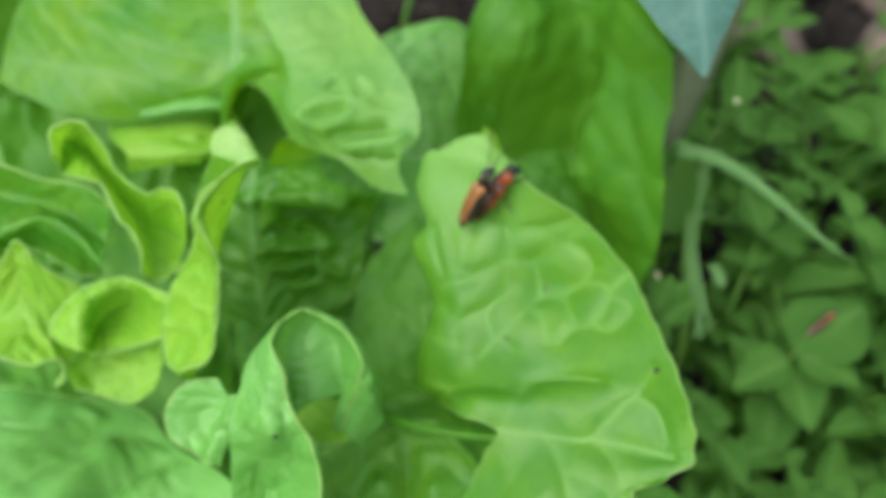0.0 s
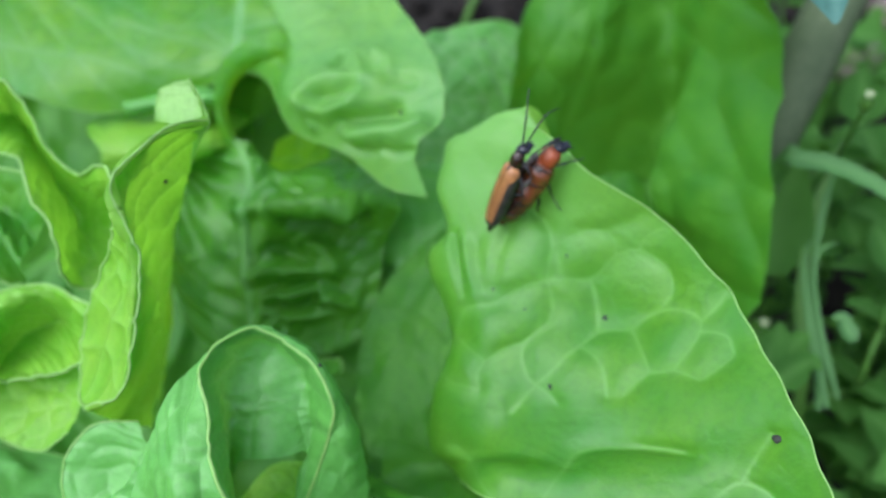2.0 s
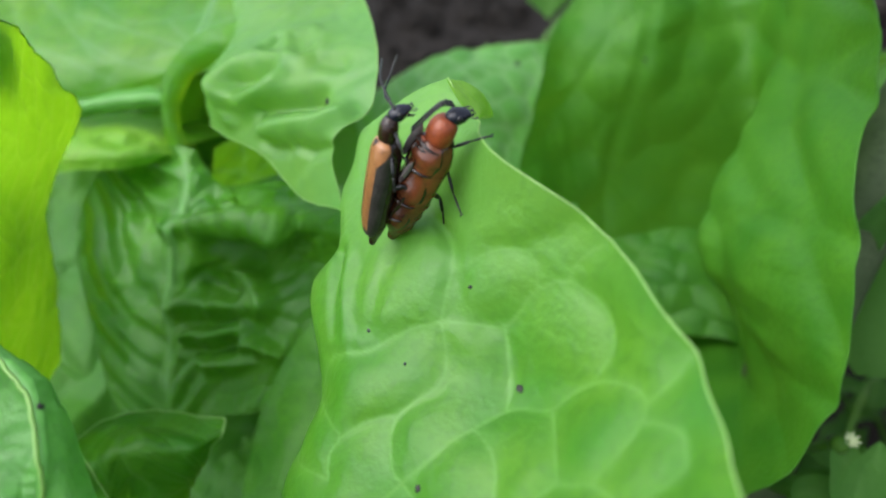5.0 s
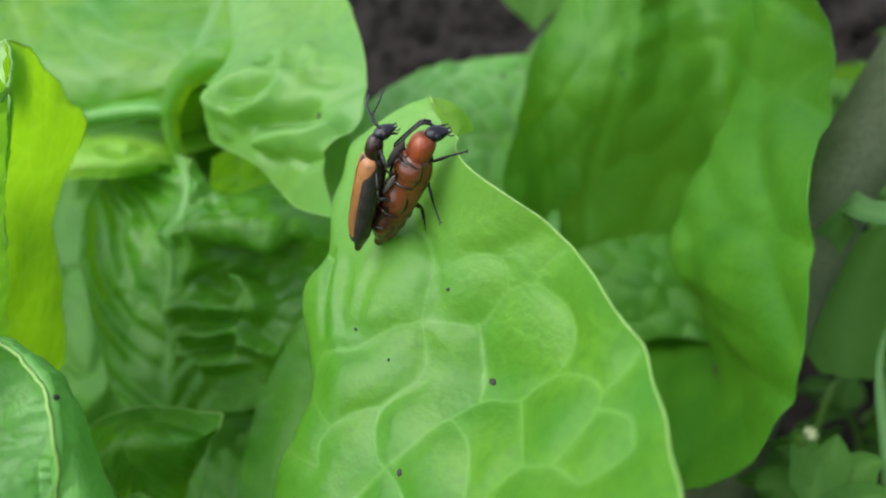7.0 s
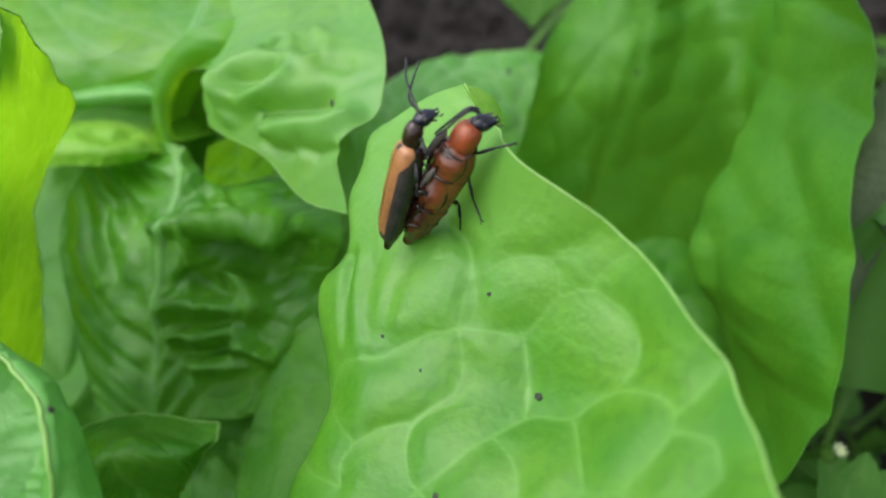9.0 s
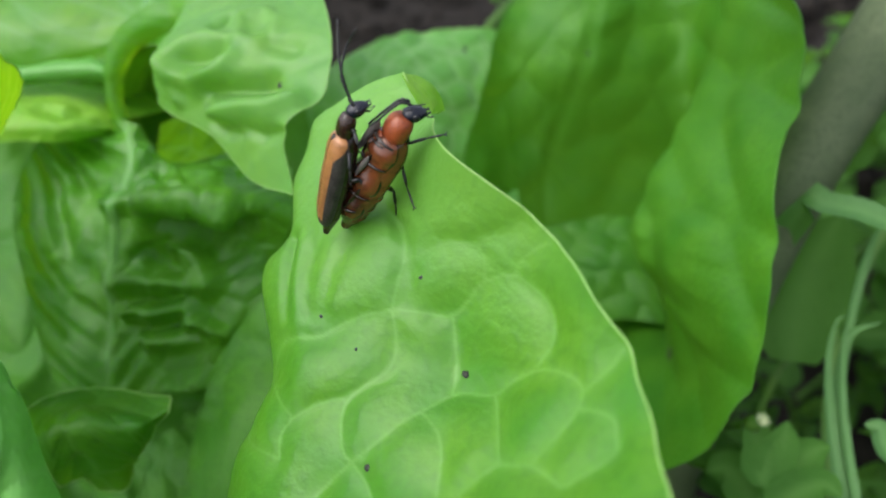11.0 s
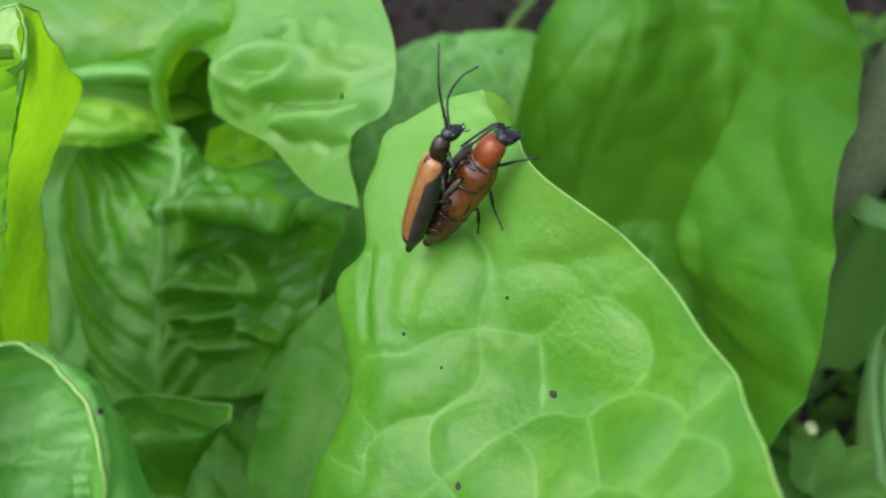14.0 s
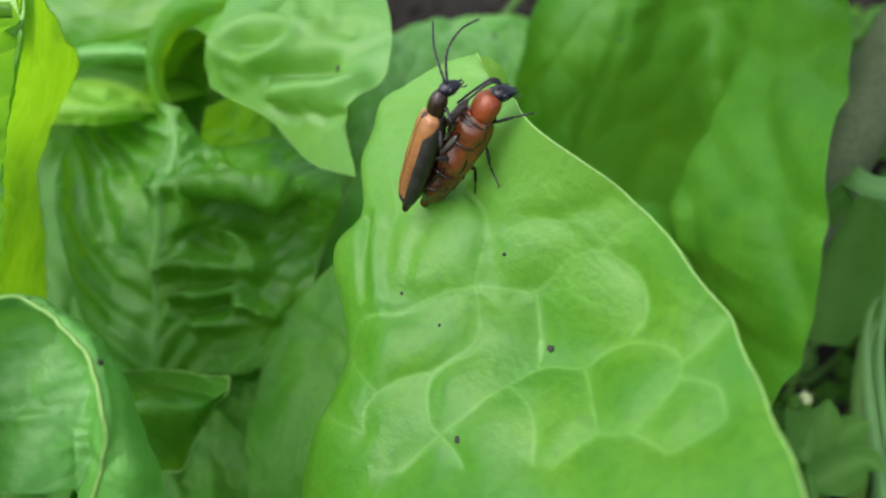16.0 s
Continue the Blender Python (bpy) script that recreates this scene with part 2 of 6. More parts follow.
def tube(path, radii, sides=7, closed_ends=True):
    """Vertices and faces of a tapered tube along a path."""
    p = np.asarray(path, float)
    n = len(p)
    radii = np.broadcast_to(np.asarray(radii, float), (n,)) if np.ndim(radii) == 0 or len(np.atleast_1d(radii)) == n else np.interp(np.linspace(0, 1, n), np.linspace(0, 1, len(radii)), radii)
    tan = np.gradient(p, axis=0)
    tan /= np.linalg.norm(tan, axis=1)[:, None] + 1e-12
    side = np.cross(tan[0], (0, 0, 1.0) if abs(tan[0][2]) < 0.9 else (1.0, 0, 0))
    verts, faces = [], []
    for i in range(n):
        side = side - tan[i] * (side @ tan[i])
        side /= np.linalg.norm(side) + 1e-12
        up = np.cross(tan[i], side)
        for k in range(sides):
            a = 2 * math.pi * k / sides
            verts.append(p[i] + radii[i] * (math.cos(a) * side + math.sin(a) * up))
    for i in range(n - 1):
        for k in range(sides):
            a, b = i * sides + k, i * sides + (k + 1) % sides
            faces.append((a, b, b + sides, a + sides))
    if closed_ends:
        faces += [tuple(range(sides))[::-1], tuple(range((n - 1) * sides, n * sides))]
    return verts, faces


MM = 0.001


def lettuce_leaf(rails, parent, material, label, mid=None, nu=90, nv=90, cell=5.0, puff=0.5, wave=0.4, laterals=8, slope=0.25, ribs=0.0,
                 seed=1, margins="az", veins=(), vein_width=0.35, frill=0.0, rib_size=0.9, teeth=0.0,
                 crease=(), flat=None, lobe=(1.0, 1.0), spread=0.0, net=0.22, swell=0.0, rim=0.12, quilt=0.12, crumple=0.45, fold=6.0, rib_lift=-0.35, rib_vein=1.0, folds=(), taper=(1.0, 0.6, 0.22), inflate=0.0, calm=(0.06, 0.0), nibble=0.0, blisters=True, pale_lit_tip=0.0, sheen_side=0.0, halo=0.0, vein_tone=0.45):
    """A blade lofted through lengthwise rails (millimetres), with a midrib on rail number mid, side veins, blistered cells between
    them, a frilled edge and a thickened pale margin along the sides that are named: a and z the first and last rail, 0 and 1 the ends."""
    lines = np.stack([curve_points(r, nu) for r in rails])
    gaps = np.linalg.norm(np.diff(lines, axis=0), axis=2).mean(1)
    at = np.r_[0, np.cumsum(gaps)] / gaps.sum()
    v = np.linspace(0, 1, nv)
    grid = np.empty((nv, nu, 3))
    ext = np.concatenate([2 * lines[:1] - lines[1:2], lines, 2 * lines[-1:] - lines[-2:-1]])
    for j, w in enumerate(v):
        i = min(len(at) - 2, int(np.searchsorted(at, w, side="right")) - 1)
        s = (w - at[i]) / (at[i + 1] - at[i])
        a, b, c, d = ext[i:i + 4]
        if i in crease:
            a = 2 * b - c
        if i + 1 in crease:
            d = 2 * c - b
        grid[j] = 0.5 * (2 * b + (c - a) * s + (2 * a - 5 * b + 4 * c - d) * s ** 2 + (3 * b - a - 3 * c + d) * s ** 3)
    across = np.linalg.norm(np.diff(grid, axis=0), axis=2)
    along = np.linalg.norm(np.diff(grid, axis=1), axis=2)
    y = np.vstack([np.zeros((1, nu)), np.cumsum(across, 0)])
    x = np.hstack([np.zeros((nv, 1)), np.cumsum(along, 1)])
    uu, vv = np.meshgrid(np.linspace(0, 1, nu), v)
    normal = np.cross(np.gradient(grid, axis=1), np.gradient(grid, axis=0))
    normal /= np.linalg.norm(normal, axis=2, keepdims=True) + 1e-9
    if (normal.mean((0, 1)) * (0, -0.5, 0.87)).sum() < 0:
        normal = -normal
    long = x[:, -1].mean()
    vm = at[mid] if mid is not None else -0.2
    j_mid = int(round(vm * (nv - 1))) if mid is not None else 0
    y = y - y[j_mid:j_mid + 1]
    run, off = x, y
    if flat is not None:
        x, y = grid @ np.array(flat[0]), grid @ np.array(flat[1])
    bend = 0.3 * cell * rolling(x / cell, y / cell, seed + 50)
    f1, f2 = worley((x + bend) / cell, (y - bend) / cell, seed)
    edge = np.clip((f2 - f1) / 0.55, 0, 1)
    dome = quilt * np.sqrt(edge) * (2 - np.sqrt(edge)) + (1 - quilt) * 1.15 * np.exp(-2.2 * f1 ** 2)
    vein = net * np.exp(-((f2 - f1) * cell / vein_width) ** 2)
    main = np.full(x.shape, 1e3)
    if mid is not None:
        main = np.abs(off) if not swell else main
        vein = np.maximum(vein, rib_vein * np.exp(-(off / (1.6 * vein_width + 0.5 * (1 - uu))) ** 2))
    if laterals and mid is not None:
        shift = run - slope * np.abs(off) * (1 + 0.25 * np.abs(off) / 20.0) + (0.6 + spread) * rolling(run / 6, off / 6, seed + 9)
        step = long / laterals
        turn = shift / step + 0.4 * (off > 0)
        near = step / 2 - np.abs(turn % 1.0 - 0.5) * step
        vein = np.maximum(vein, 0.8 * np.exp(-(near / (1.2 * vein_width)) ** 2) * min(1.0, net * 3))
        if not ribs:
            main = np.minimum(main, near)
        else:
            fade = np.clip(np.abs(off) / 2.5, 0, 1) * np.clip(1.5 - np.abs(off) / np.where(off < 0, 14.0, 7.0), 0.0, 1) * (0.7 + 0.5 * rolling(run / 7, off / 7, seed + 4))
            grid = grid - normal * (ribs * fade * np.cos(2 * math.pi * turn))[..., None]
    for line in veins:
        d = segment_distance(x, y, curve_points([(a, b, 0.0) for a, b in line], 4 * len(line))[:, :2])
        vein = np.maximum(vein, vein_tone * np.exp(-(d / (1.4 * vein_width)) ** 2))
        main = np.minimum(main, d)
    # sky sheen on the far-side lobe, painted as a paler blade
    vein = np.maximum(vein, sheen_side * np.clip((vv - 0.62) / 0.15, 0, 1) * (0.8 + 0.2 * rolling(x / 6, y / 6, seed + 8)))
    # paler young tissue at the tip, with the light shining through painted in
    vein = np.maximum(vein, pale_lit_tip * np.exp(-(vv / 0.2) ** 2))
    vein = np.maximum(vein, halo * np.exp(-(main / 1.3) ** 2))
    dome = dome * np.clip(main / 1.6, 0.15, 1)
    height = puff * (lobe[0] + (lobe[1] - lobe[0]) * np.clip((vv - 0.35) / 0.3, 0, 1)) * (dome - 0.5) + wave * rolling(x / 5.5, y / 5.5, seed)
    height = height + crumple * creases(x / fold, y / fold, seed + 70)
    for depth, width, line in folds:
        near = np.full(x.shape, 1e9)
        for p0, p1 in zip(np.array(line), np.array(line)[1:]):
            s = np.clip((grid - p0) @ (p1 - p0) / ((p1 - p0) @ (p1 - p0)), 0, 1)[..., None]
            near = np.minimum(near, np.linalg.norm(grid - p0 - s * (p1 - p0), axis=2))
        height = height - depth * np.exp(-(near / width) ** 2)
    if inflate:
        height = height + inflate * inflated(np.minimum(main, (f2 - f1) * cell * 0.5) if blisters else main, long, np.abs(off[-1] - off[0]).mean()) * np.clip((uu - calm[0]) / 0.2, 0, 1) * np.clip((vv + 0.02) / (calm[1] + 0.02), 0, 1)
    if swell:
        height = height + swell * (0.5 - np.exp(-(main / 1.5) ** 2))
    grid = grid + normal * height[..., None]
    away = np.minimum(vv, 1 - vv)
    if frill:
        near_edge = np.exp(-(away / 0.10) ** 2)
        grid = grid + normal * (frill * near_edge * rolling(x / 2.2, y * 0, seed + 3))[..., None]
    if teeth:
        outward = np.gradient(grid, axis=0)
        outward /= np.linalg.norm(outward, axis=2, keepdims=True) + 1e-9
        grid = grid + outward * (teeth * np.sign(vv - 0.5) * np.exp(-(away / 0.02) ** 2) * rolling(x / 0.5, y * 0, seed + 6))[..., None]
    if nibble:
        outward = np.gradient(grid, axis=1)
        outward /= np.linalg.norm(outward, axis=2, keepdims=True) + 1e-9
        grid = grid + outward * (nibble * np.sign(uu - 0.5) * np.exp(-(np.minimum(uu, 1 - uu) / 0.02) ** 2) * rolling(y / 0.7, x * 0, seed + 6))[..., None]
    grid = grid * MM
    verts = grid.reshape(-1, 3)
    faces = [(j * nu + i, j * nu + i + 1, (j + 1) * nu + i + 1, (j + 1) * nu + i) for j in range(nv - 1) for i in range(nu - 1)]
    slots = [0] * len(faces)
    values = list(vein.reshape(-1))
    verts = [*verts]
    for key, side in (("a", grid[0]), ("z", grid[-1]), ("0", grid[:, 0]), ("1", grid[:, -1]), ("c", grid[int(round(at[crease[0]] * (nv - 1)))] if crease else grid[0])):
        if key in margins:
            tv, tf = tube(side, rim * MM, 5)
            n0 = len(verts)
            verts += tv
            faces += [tuple(k + n0 for k in f) for f in tf]
            slots += [1] * len(tf)
            values += [0.3] * len(tv)
    ob = mesh_object("leaf", verts, faces, material, parent, label, values, (MARGIN if material in (LETTUCE, LETTUCE_YOUNG, LETTUCE_TOP, LETTUCE_PALE) else material,), slots)
    if mid is not None and rib_size:
        path = grid[j_mid] + normal[j_mid] * rib_lift * rib_size * MM
        for _ in range(12):
            path[1:-1] = (path[:-2] + 2 * path[1:-1] + path[2:]) / 4
        tv, tf = tube(path, np.array(taper) * rib_size * MM, 8)
        mesh_object("midrib", tv, tf, RIB, ob)
    return ob, grid, normal


# ---- ground ----
def ground():
    n = 120
    s = np.linspace(-1, 1, n)
    s = np.sign(s) * (0.25 * np.abs(s) + 0.75 * np.abs(s) ** 6) * 40
    s = np.where(np.abs(s) < 10.0, s * 0.06, s)
    gx, gy = np.meshgrid(s, s + 0.15)
    gz = np.array([noise.noise((a * 30, b * 30, 0)) * 0.007 + noise.noise((a * 110, b * 110, 3)) * 0.004 for a, b in zip(gx.ravel(), gy.ravel())])
    far = np.clip(1 - np.hypot(gx, gy - 0.15).ravel() / 0.8, 0, 1)
    verts = np.stack([gx.ravel(), gy.ravel(), 0.02 + gz * far], 1)
    faces = [(j * n + i, j * n + i + 1, (j + 1) * n + i + 1, (j + 1) * n + i) for j in range(n - 1) for i in range(n - 1)]
    tagged(mesh_object("ground", verts, faces, SOIL), "dark damp crumbly garden soil under the plants", "soil", kind="structure")


ground()


# ---- the lettuce ----
lettuce = thing("lettuce", "bright green butterhead lettuce with blistered frilled leaves, growing in dark soil", "lettuce")
UPPER_VEINS = (
    [(-5.9, 122.5), (-5.6, 123.7), (-4.8, 125.1), (-1.9, 126.4), (-1.1, 127.3), (0.2, 128.7), (1.7, 129.9), (3.1, 130.7), (4.8, 131.3), (7.2, 132.1), (8.4, 133.5), (9.6, 135.1), (11.9, 136.1), (13.8, 135.7), (15, 135.1), (15.8, 134.2), (16.1, 132.6), (15.4, 131)],
    [(3, 130.9), (2.9, 131.9), (2.8, 133.6), (2.9, 134.7), (3.9, 135.2), (5, 136.1), (6.7, 137), (8.7, 137.2), (9.4, 136.5), (9.7, 135.1)],
    [(-0.3, 137.6), (1.3, 136.8), (2.6, 135.5), (2.9, 134.7)],
    [(8.7, 137.2), (9.5, 138), (11.1, 138.8), (12, 139.6)],
    [(11.9, 136.1), (12.4, 137.2), (13.3, 138.2), (14.5, 138.8)],
)
MIDDLE_VEINS = (
    [(3.4, 115.6), (4.2, 117.5), (5.2, 119.3), (6.6, 121.6), (7.3, 123.2), (8.5, 125.4), (9.2, 126.6), (10.3, 127.3), (12.7, 128.1), (13.8, 129.6), (15.7, 130.8), (17.7, 131.2), (19.4, 131), (20.1, 130.1), (19.9, 128.1), (18.8, 125.1)],
    [(7.2, 132.1), (7.7, 130.8), (8.4, 128.7), (9.3, 126.7)],
    [(3.1, 130.7), (3.8, 129), (4.2, 127.4), (4.1, 126), (3.1, 124.4), (2.5, 122.7), (3.3, 120.8), (4.3, 119.6), (5.2, 119.3)],
    [(12.7, 128.1), (14, 126.9), (15.3, 125.6), (16.3, 124.3), (15.6, 123.2), (14.5, 121.2)],
    [(16.3, 124.2), (17.8, 124.7), (18.8, 125.1), (20.3, 125.1), (21.8, 124.9)],
)
SIDE_VEINS = (
    [(8.3, 124.7), (10.4, 124), (11.7, 122.8), (12.3, 121.7), (12.9, 120.4)],
    [(20.2, 129.5), (21.6, 129.8), (22.9, 129.7), (23.5, 128.9), (23.9, 127.8), (21.8, 124.9)],
    [(-5.9, 121.6), (-2, 120.4), (-1, 119.9), (-1.4, 118.4), (-0.7, 116.8)],
    [(-6.8, 117), (-4.5, 116.4), (-0.7, 116.8)],
    [(5.3, 119.3), (6.9, 118.7), (8, 118)],
    [(19.9, 130.5), (21.1, 132.4), (21.6, 133.8)],
    [(-1, 119.9), (0.6, 121.8), (2, 123), (2.5, 122.7)],
)
LOWER_VEINS = (
    [(10.7, 107.1), (17.7, 108.5), (24.5, 110.2), (30.1, 111.1), (34.7, 111.5)],
    [(23.3, 110), (24.6, 112.6), (26.5, 115.9), (27.7, 117.2), (29.8, 117.3), (31.6, 116), (33.1, 113.6)],
    [(27.7, 117.2), (28.4, 119.8), (29.3, 122.3)],
    [(11.4, 107.5), (12.3, 111.8), (12.2, 114), (14.3, 115.6), (18.9, 117.2), (22.1, 118)],
    [(-2.7, 109.7), (4.8, 108.6), (8.6, 107.4), (10.7, 107.1)],
    [(17.7, 108.5), (21.8, 105.1), (24.2, 101.7), (24.6, 99)],
    [(24.5, 110.2), (28, 108), (30.1, 105.9)],
    [(21.8, 105.1), (24.7, 105.4), (27.7, 105.1), (29.4, 103.5)],
)
TOP_VEINS = (
    [(-44.1, 175.6), (-41.2, 173.4), (-38.6, 171.6), (-36.5, 168.6)],
    [(-56.3, 172.6), (-49.7, 169.7), (-44.2, 167.9), (-38.7, 167.5)],
    [(-11.9, 173.3), (-9.3, 169.8), (-5.7, 167.5), (-3.6, 166.4)],
    [(-16.7, 173), (-15.9, 170.6), (-16.3, 168.9)],
    [(-4.1, 164.5), (-7.2, 164), (-9.1, 162.8), (-9.6, 160.8), (-7.2, 159.2)],
    [(-58.6, 176.1), (-50.1, 174), (-43, 172.1), (-38.8, 171)],
    [(-76.3, 172.8), (-67.5, 170.8), (-57.4, 169.3), (-48.9, 165.9)],
    [(-38.6, 174.1), (-32.8, 175.7), (-24.6, 175.9)],
)
LEAVES = {}
# folds and hollows of single leaves: depth, width, line (millimetres)
MAIN_FOLDS = (
    (0.8, 0.65, ((1.5, 75.6, 124.3), (2.3, 72.5, 122.6), (3.3, 69.5, 120.9))),
    (0.4, 1.0, ((4.4, 73.9, 124.2), (4.9, 71.5, 123.3), (5.3, 69.3, 121.8))),
    (0.35, 0.9, ((7.9, 73.7, 126.2), (6.8, 71.6, 124.7), (6.5, 69.1, 122.8))),
    (-0.2, 0.7, ((2.6, 75, 124.3), (3.5, 72, 122.7), (4.6, 68.7, 121))),
    (0.25, 0.8, ((13.6, 71.1, 126.1), (13.5, 70.2, 125.2), (13.3, 69.6, 124.4))),
)
TOP_FOLDS = (
    (-1.09, 1.15, ((-22.4, 94.9, 132), (-20, 95.7, 133.5), (-17.5, 96.7, 133.9), (-13.8, 95.9, 134), (-13.4, 94, 133), (-14.8, 92.9, 132.2), (-17.6, 92.8, 131.1), (-20.6, 93.6, 131.2), (-22.4, 94.8, 131.9))),
    (1.59, 1.3, ((-18.8, 93.7, 132.2), (-16.2, 93.9, 133), (-14.5, 94.9, 133.5))),
    (2.03, 1.15, ((-15.9, 91.7, 129.8), (-12.8, 91.5, 130.5), (-10.1, 91.9, 130.9), (-8.4, 92.5, 131.2))),
    (-1.74, 1.4, ((-14.2, 90.9, 128.7), (-11.2, 90.4, 129), (-7.6, 89.9, 129.3), (-4.6, 90.3, 130.1))),
    (0.725, 0.7, ((-15, 90.8, 126.9), (-13, 89.8, 126.6), (-11.2, 89.2, 126.9))),
    (0.725, 0.7, ((-9.7, 88.8, 127.6), (-7.8, 88.1, 127.3), (-5.6, 87.9, 127.9))),
    (-0.87, 0.9, ((-14.7, 99.9, 134.9), (-12.5, 101.4, 135.3), (-9.7, 99.2, 135.1), (-9.4, 96.8, 134.1), (-11.5, 95.9, 133.8), (-13.5, 97, 134.4), (-14.6, 99.7, 134.9))),
    (0.87, 0.7, ((-12.2, 97.3, 134.5), (-11.5, 98.6, 134.9))),
    (1.45, 0.8, ((-17.5, 99.2, 134.4), (-16.7, 100.5, 134.8))),
    (1.01, 1, ((-9.3, 96.3, 133.8), (-6.6, 95.6, 133.6))),
    (-1.01, 0.9, ((-21.9, 94.5, 131.8), (-21.5, 93.4, 129.6), (-20.3, 92.8, 128.3))),
)
FLAP_FOLDS = (
    (1.1, 1.3, ((-47, 99.2, 123), (-43.8, 98.5, 122.6), (-42.7, 100.9, 121.9))),
    (1.0, 1.0, ((-40.2, 100.6, 119.6), (-39.0, 101.6, 119.4))),
)
COMB_FOLDS_A = (
    (-3, 1.5, ((-35.9, 93.0, 112.3), (-26.7, 90.2, 115.9), (-20.3, 89.8, 116.6), (-16.9, 90.9, 115.0))),
    (2.88, 1.3, ((-26.7, 89.8, 112.7), (-21.9, 91.5, 111.2), (-15.4, 91.2, 112.7))),
    (-2, 1.1, ((-33.9, 86.6, 104.5), (-29.0, 87.2, 105.4), (-22.7, 86.8, 106.1))),
    (1.38, 0.9, ((-32.6, 85.0, 103.9), (-27.4, 85.3, 104.3), (-23.7, 86.0, 105.1))),
    (-2, 1.1, ((-31.4, 83.9, 102.9), (-27.1, 84.3, 103.0), (-22.5, 85.4, 104.2))),
    (1.25, 0.9, ((-31.8, 83.0, 101.4), (-27.0, 83.2, 101.4), (-22.8, 84.1, 102.8))),)
COMB_FOLDS_B = (
    (-2, 1.1, ((-27.1, 82.2, 100.4), (-23.7, 82.5, 100.6), (-20.7, 84.0, 100.4))),
    (-2.88, 1, ((-22.3, 83.9, 102.8), (-20.7, 84.6, 102.8), (-19.8, 85.1, 101.8))),
    (-2, 1.1, ((-18.6, 84.3, 101.6), (-17.7, 84.6, 101.1))),
    (-2.88, 1.5, ((-25.3, 90.5, 108.3), (-22.6, 89.6, 107.7), (-20.4, 87.6, 106.1))),
    (1.5, 1.2, ((-29.8, 89.8, 107.8), (-25.5, 89.0, 107.3))),)
LOW_FOLDS_A = (
    (-1.32, 2.6, ((-50.2, 45.9, 103.7), (-51.7, 39.5, 106.6), (-52.8, 33.8, 108.7))),
    (-1.32, 2.4, ((-40.7, 41.3, 103.6), (-43.9, 36.9, 105.2), (-46.8, 31.5, 108.0))),
    (1.32, 2, ((-42.8, 44.4, 102.8), (-45.7, 39.5, 105.2), (-49.2, 31.9, 108.6))),
    (1.2, 2.2, ((-54.3, 50.2, 102.4), (-57.6, 43.3, 105.9), (-62.7, 37.4, 108.4))),
    (-0.96, 2, ((-60.7, 49.0, 104.3), (-63.5, 44.8, 106.3), (-66.4, 40.4, 107.4))),
    (-0.9, 1.5, ((-62.1, 53.0, 102.6), (-59.6, 55.0, 101.2), (-55.7, 52.9, 101.4))),)
BOTTOM_FOLDS_A = (
    (2, 1.6, ((-3.2, 48.1, 101.5), (-2.6, 43.0, 100.9), (-1.9, 37.2, 100.5))),
    (-1.4, 2, ((1.9, 41.7, 102.1), (2.5, 36.7, 101.6))),
    (-1.4, 2, ((-6.6, 43.1, 100.4), (-6.6, 37.3, 99.2))),)
BACK_FOLDS_A = (
    (1.2, 4, ((25.3, 139.5, 117.3), (29.9, 131.9, 108.6), (29.9, 116.4, 105.8))),)
RINGSIDE_FOLDS_A = (
    (0.8, 1.2, ((-31.4, 43.3, 123.4), (-28.7, 44.2, 124.1), (-26.3, 42.4, 124.3))),)


def leaf_of(key, *rails, material=LETTUCE, label="", **more):
    LEAVES[key] = lettuce_leaf(rails, lettuce, material, label, **more)


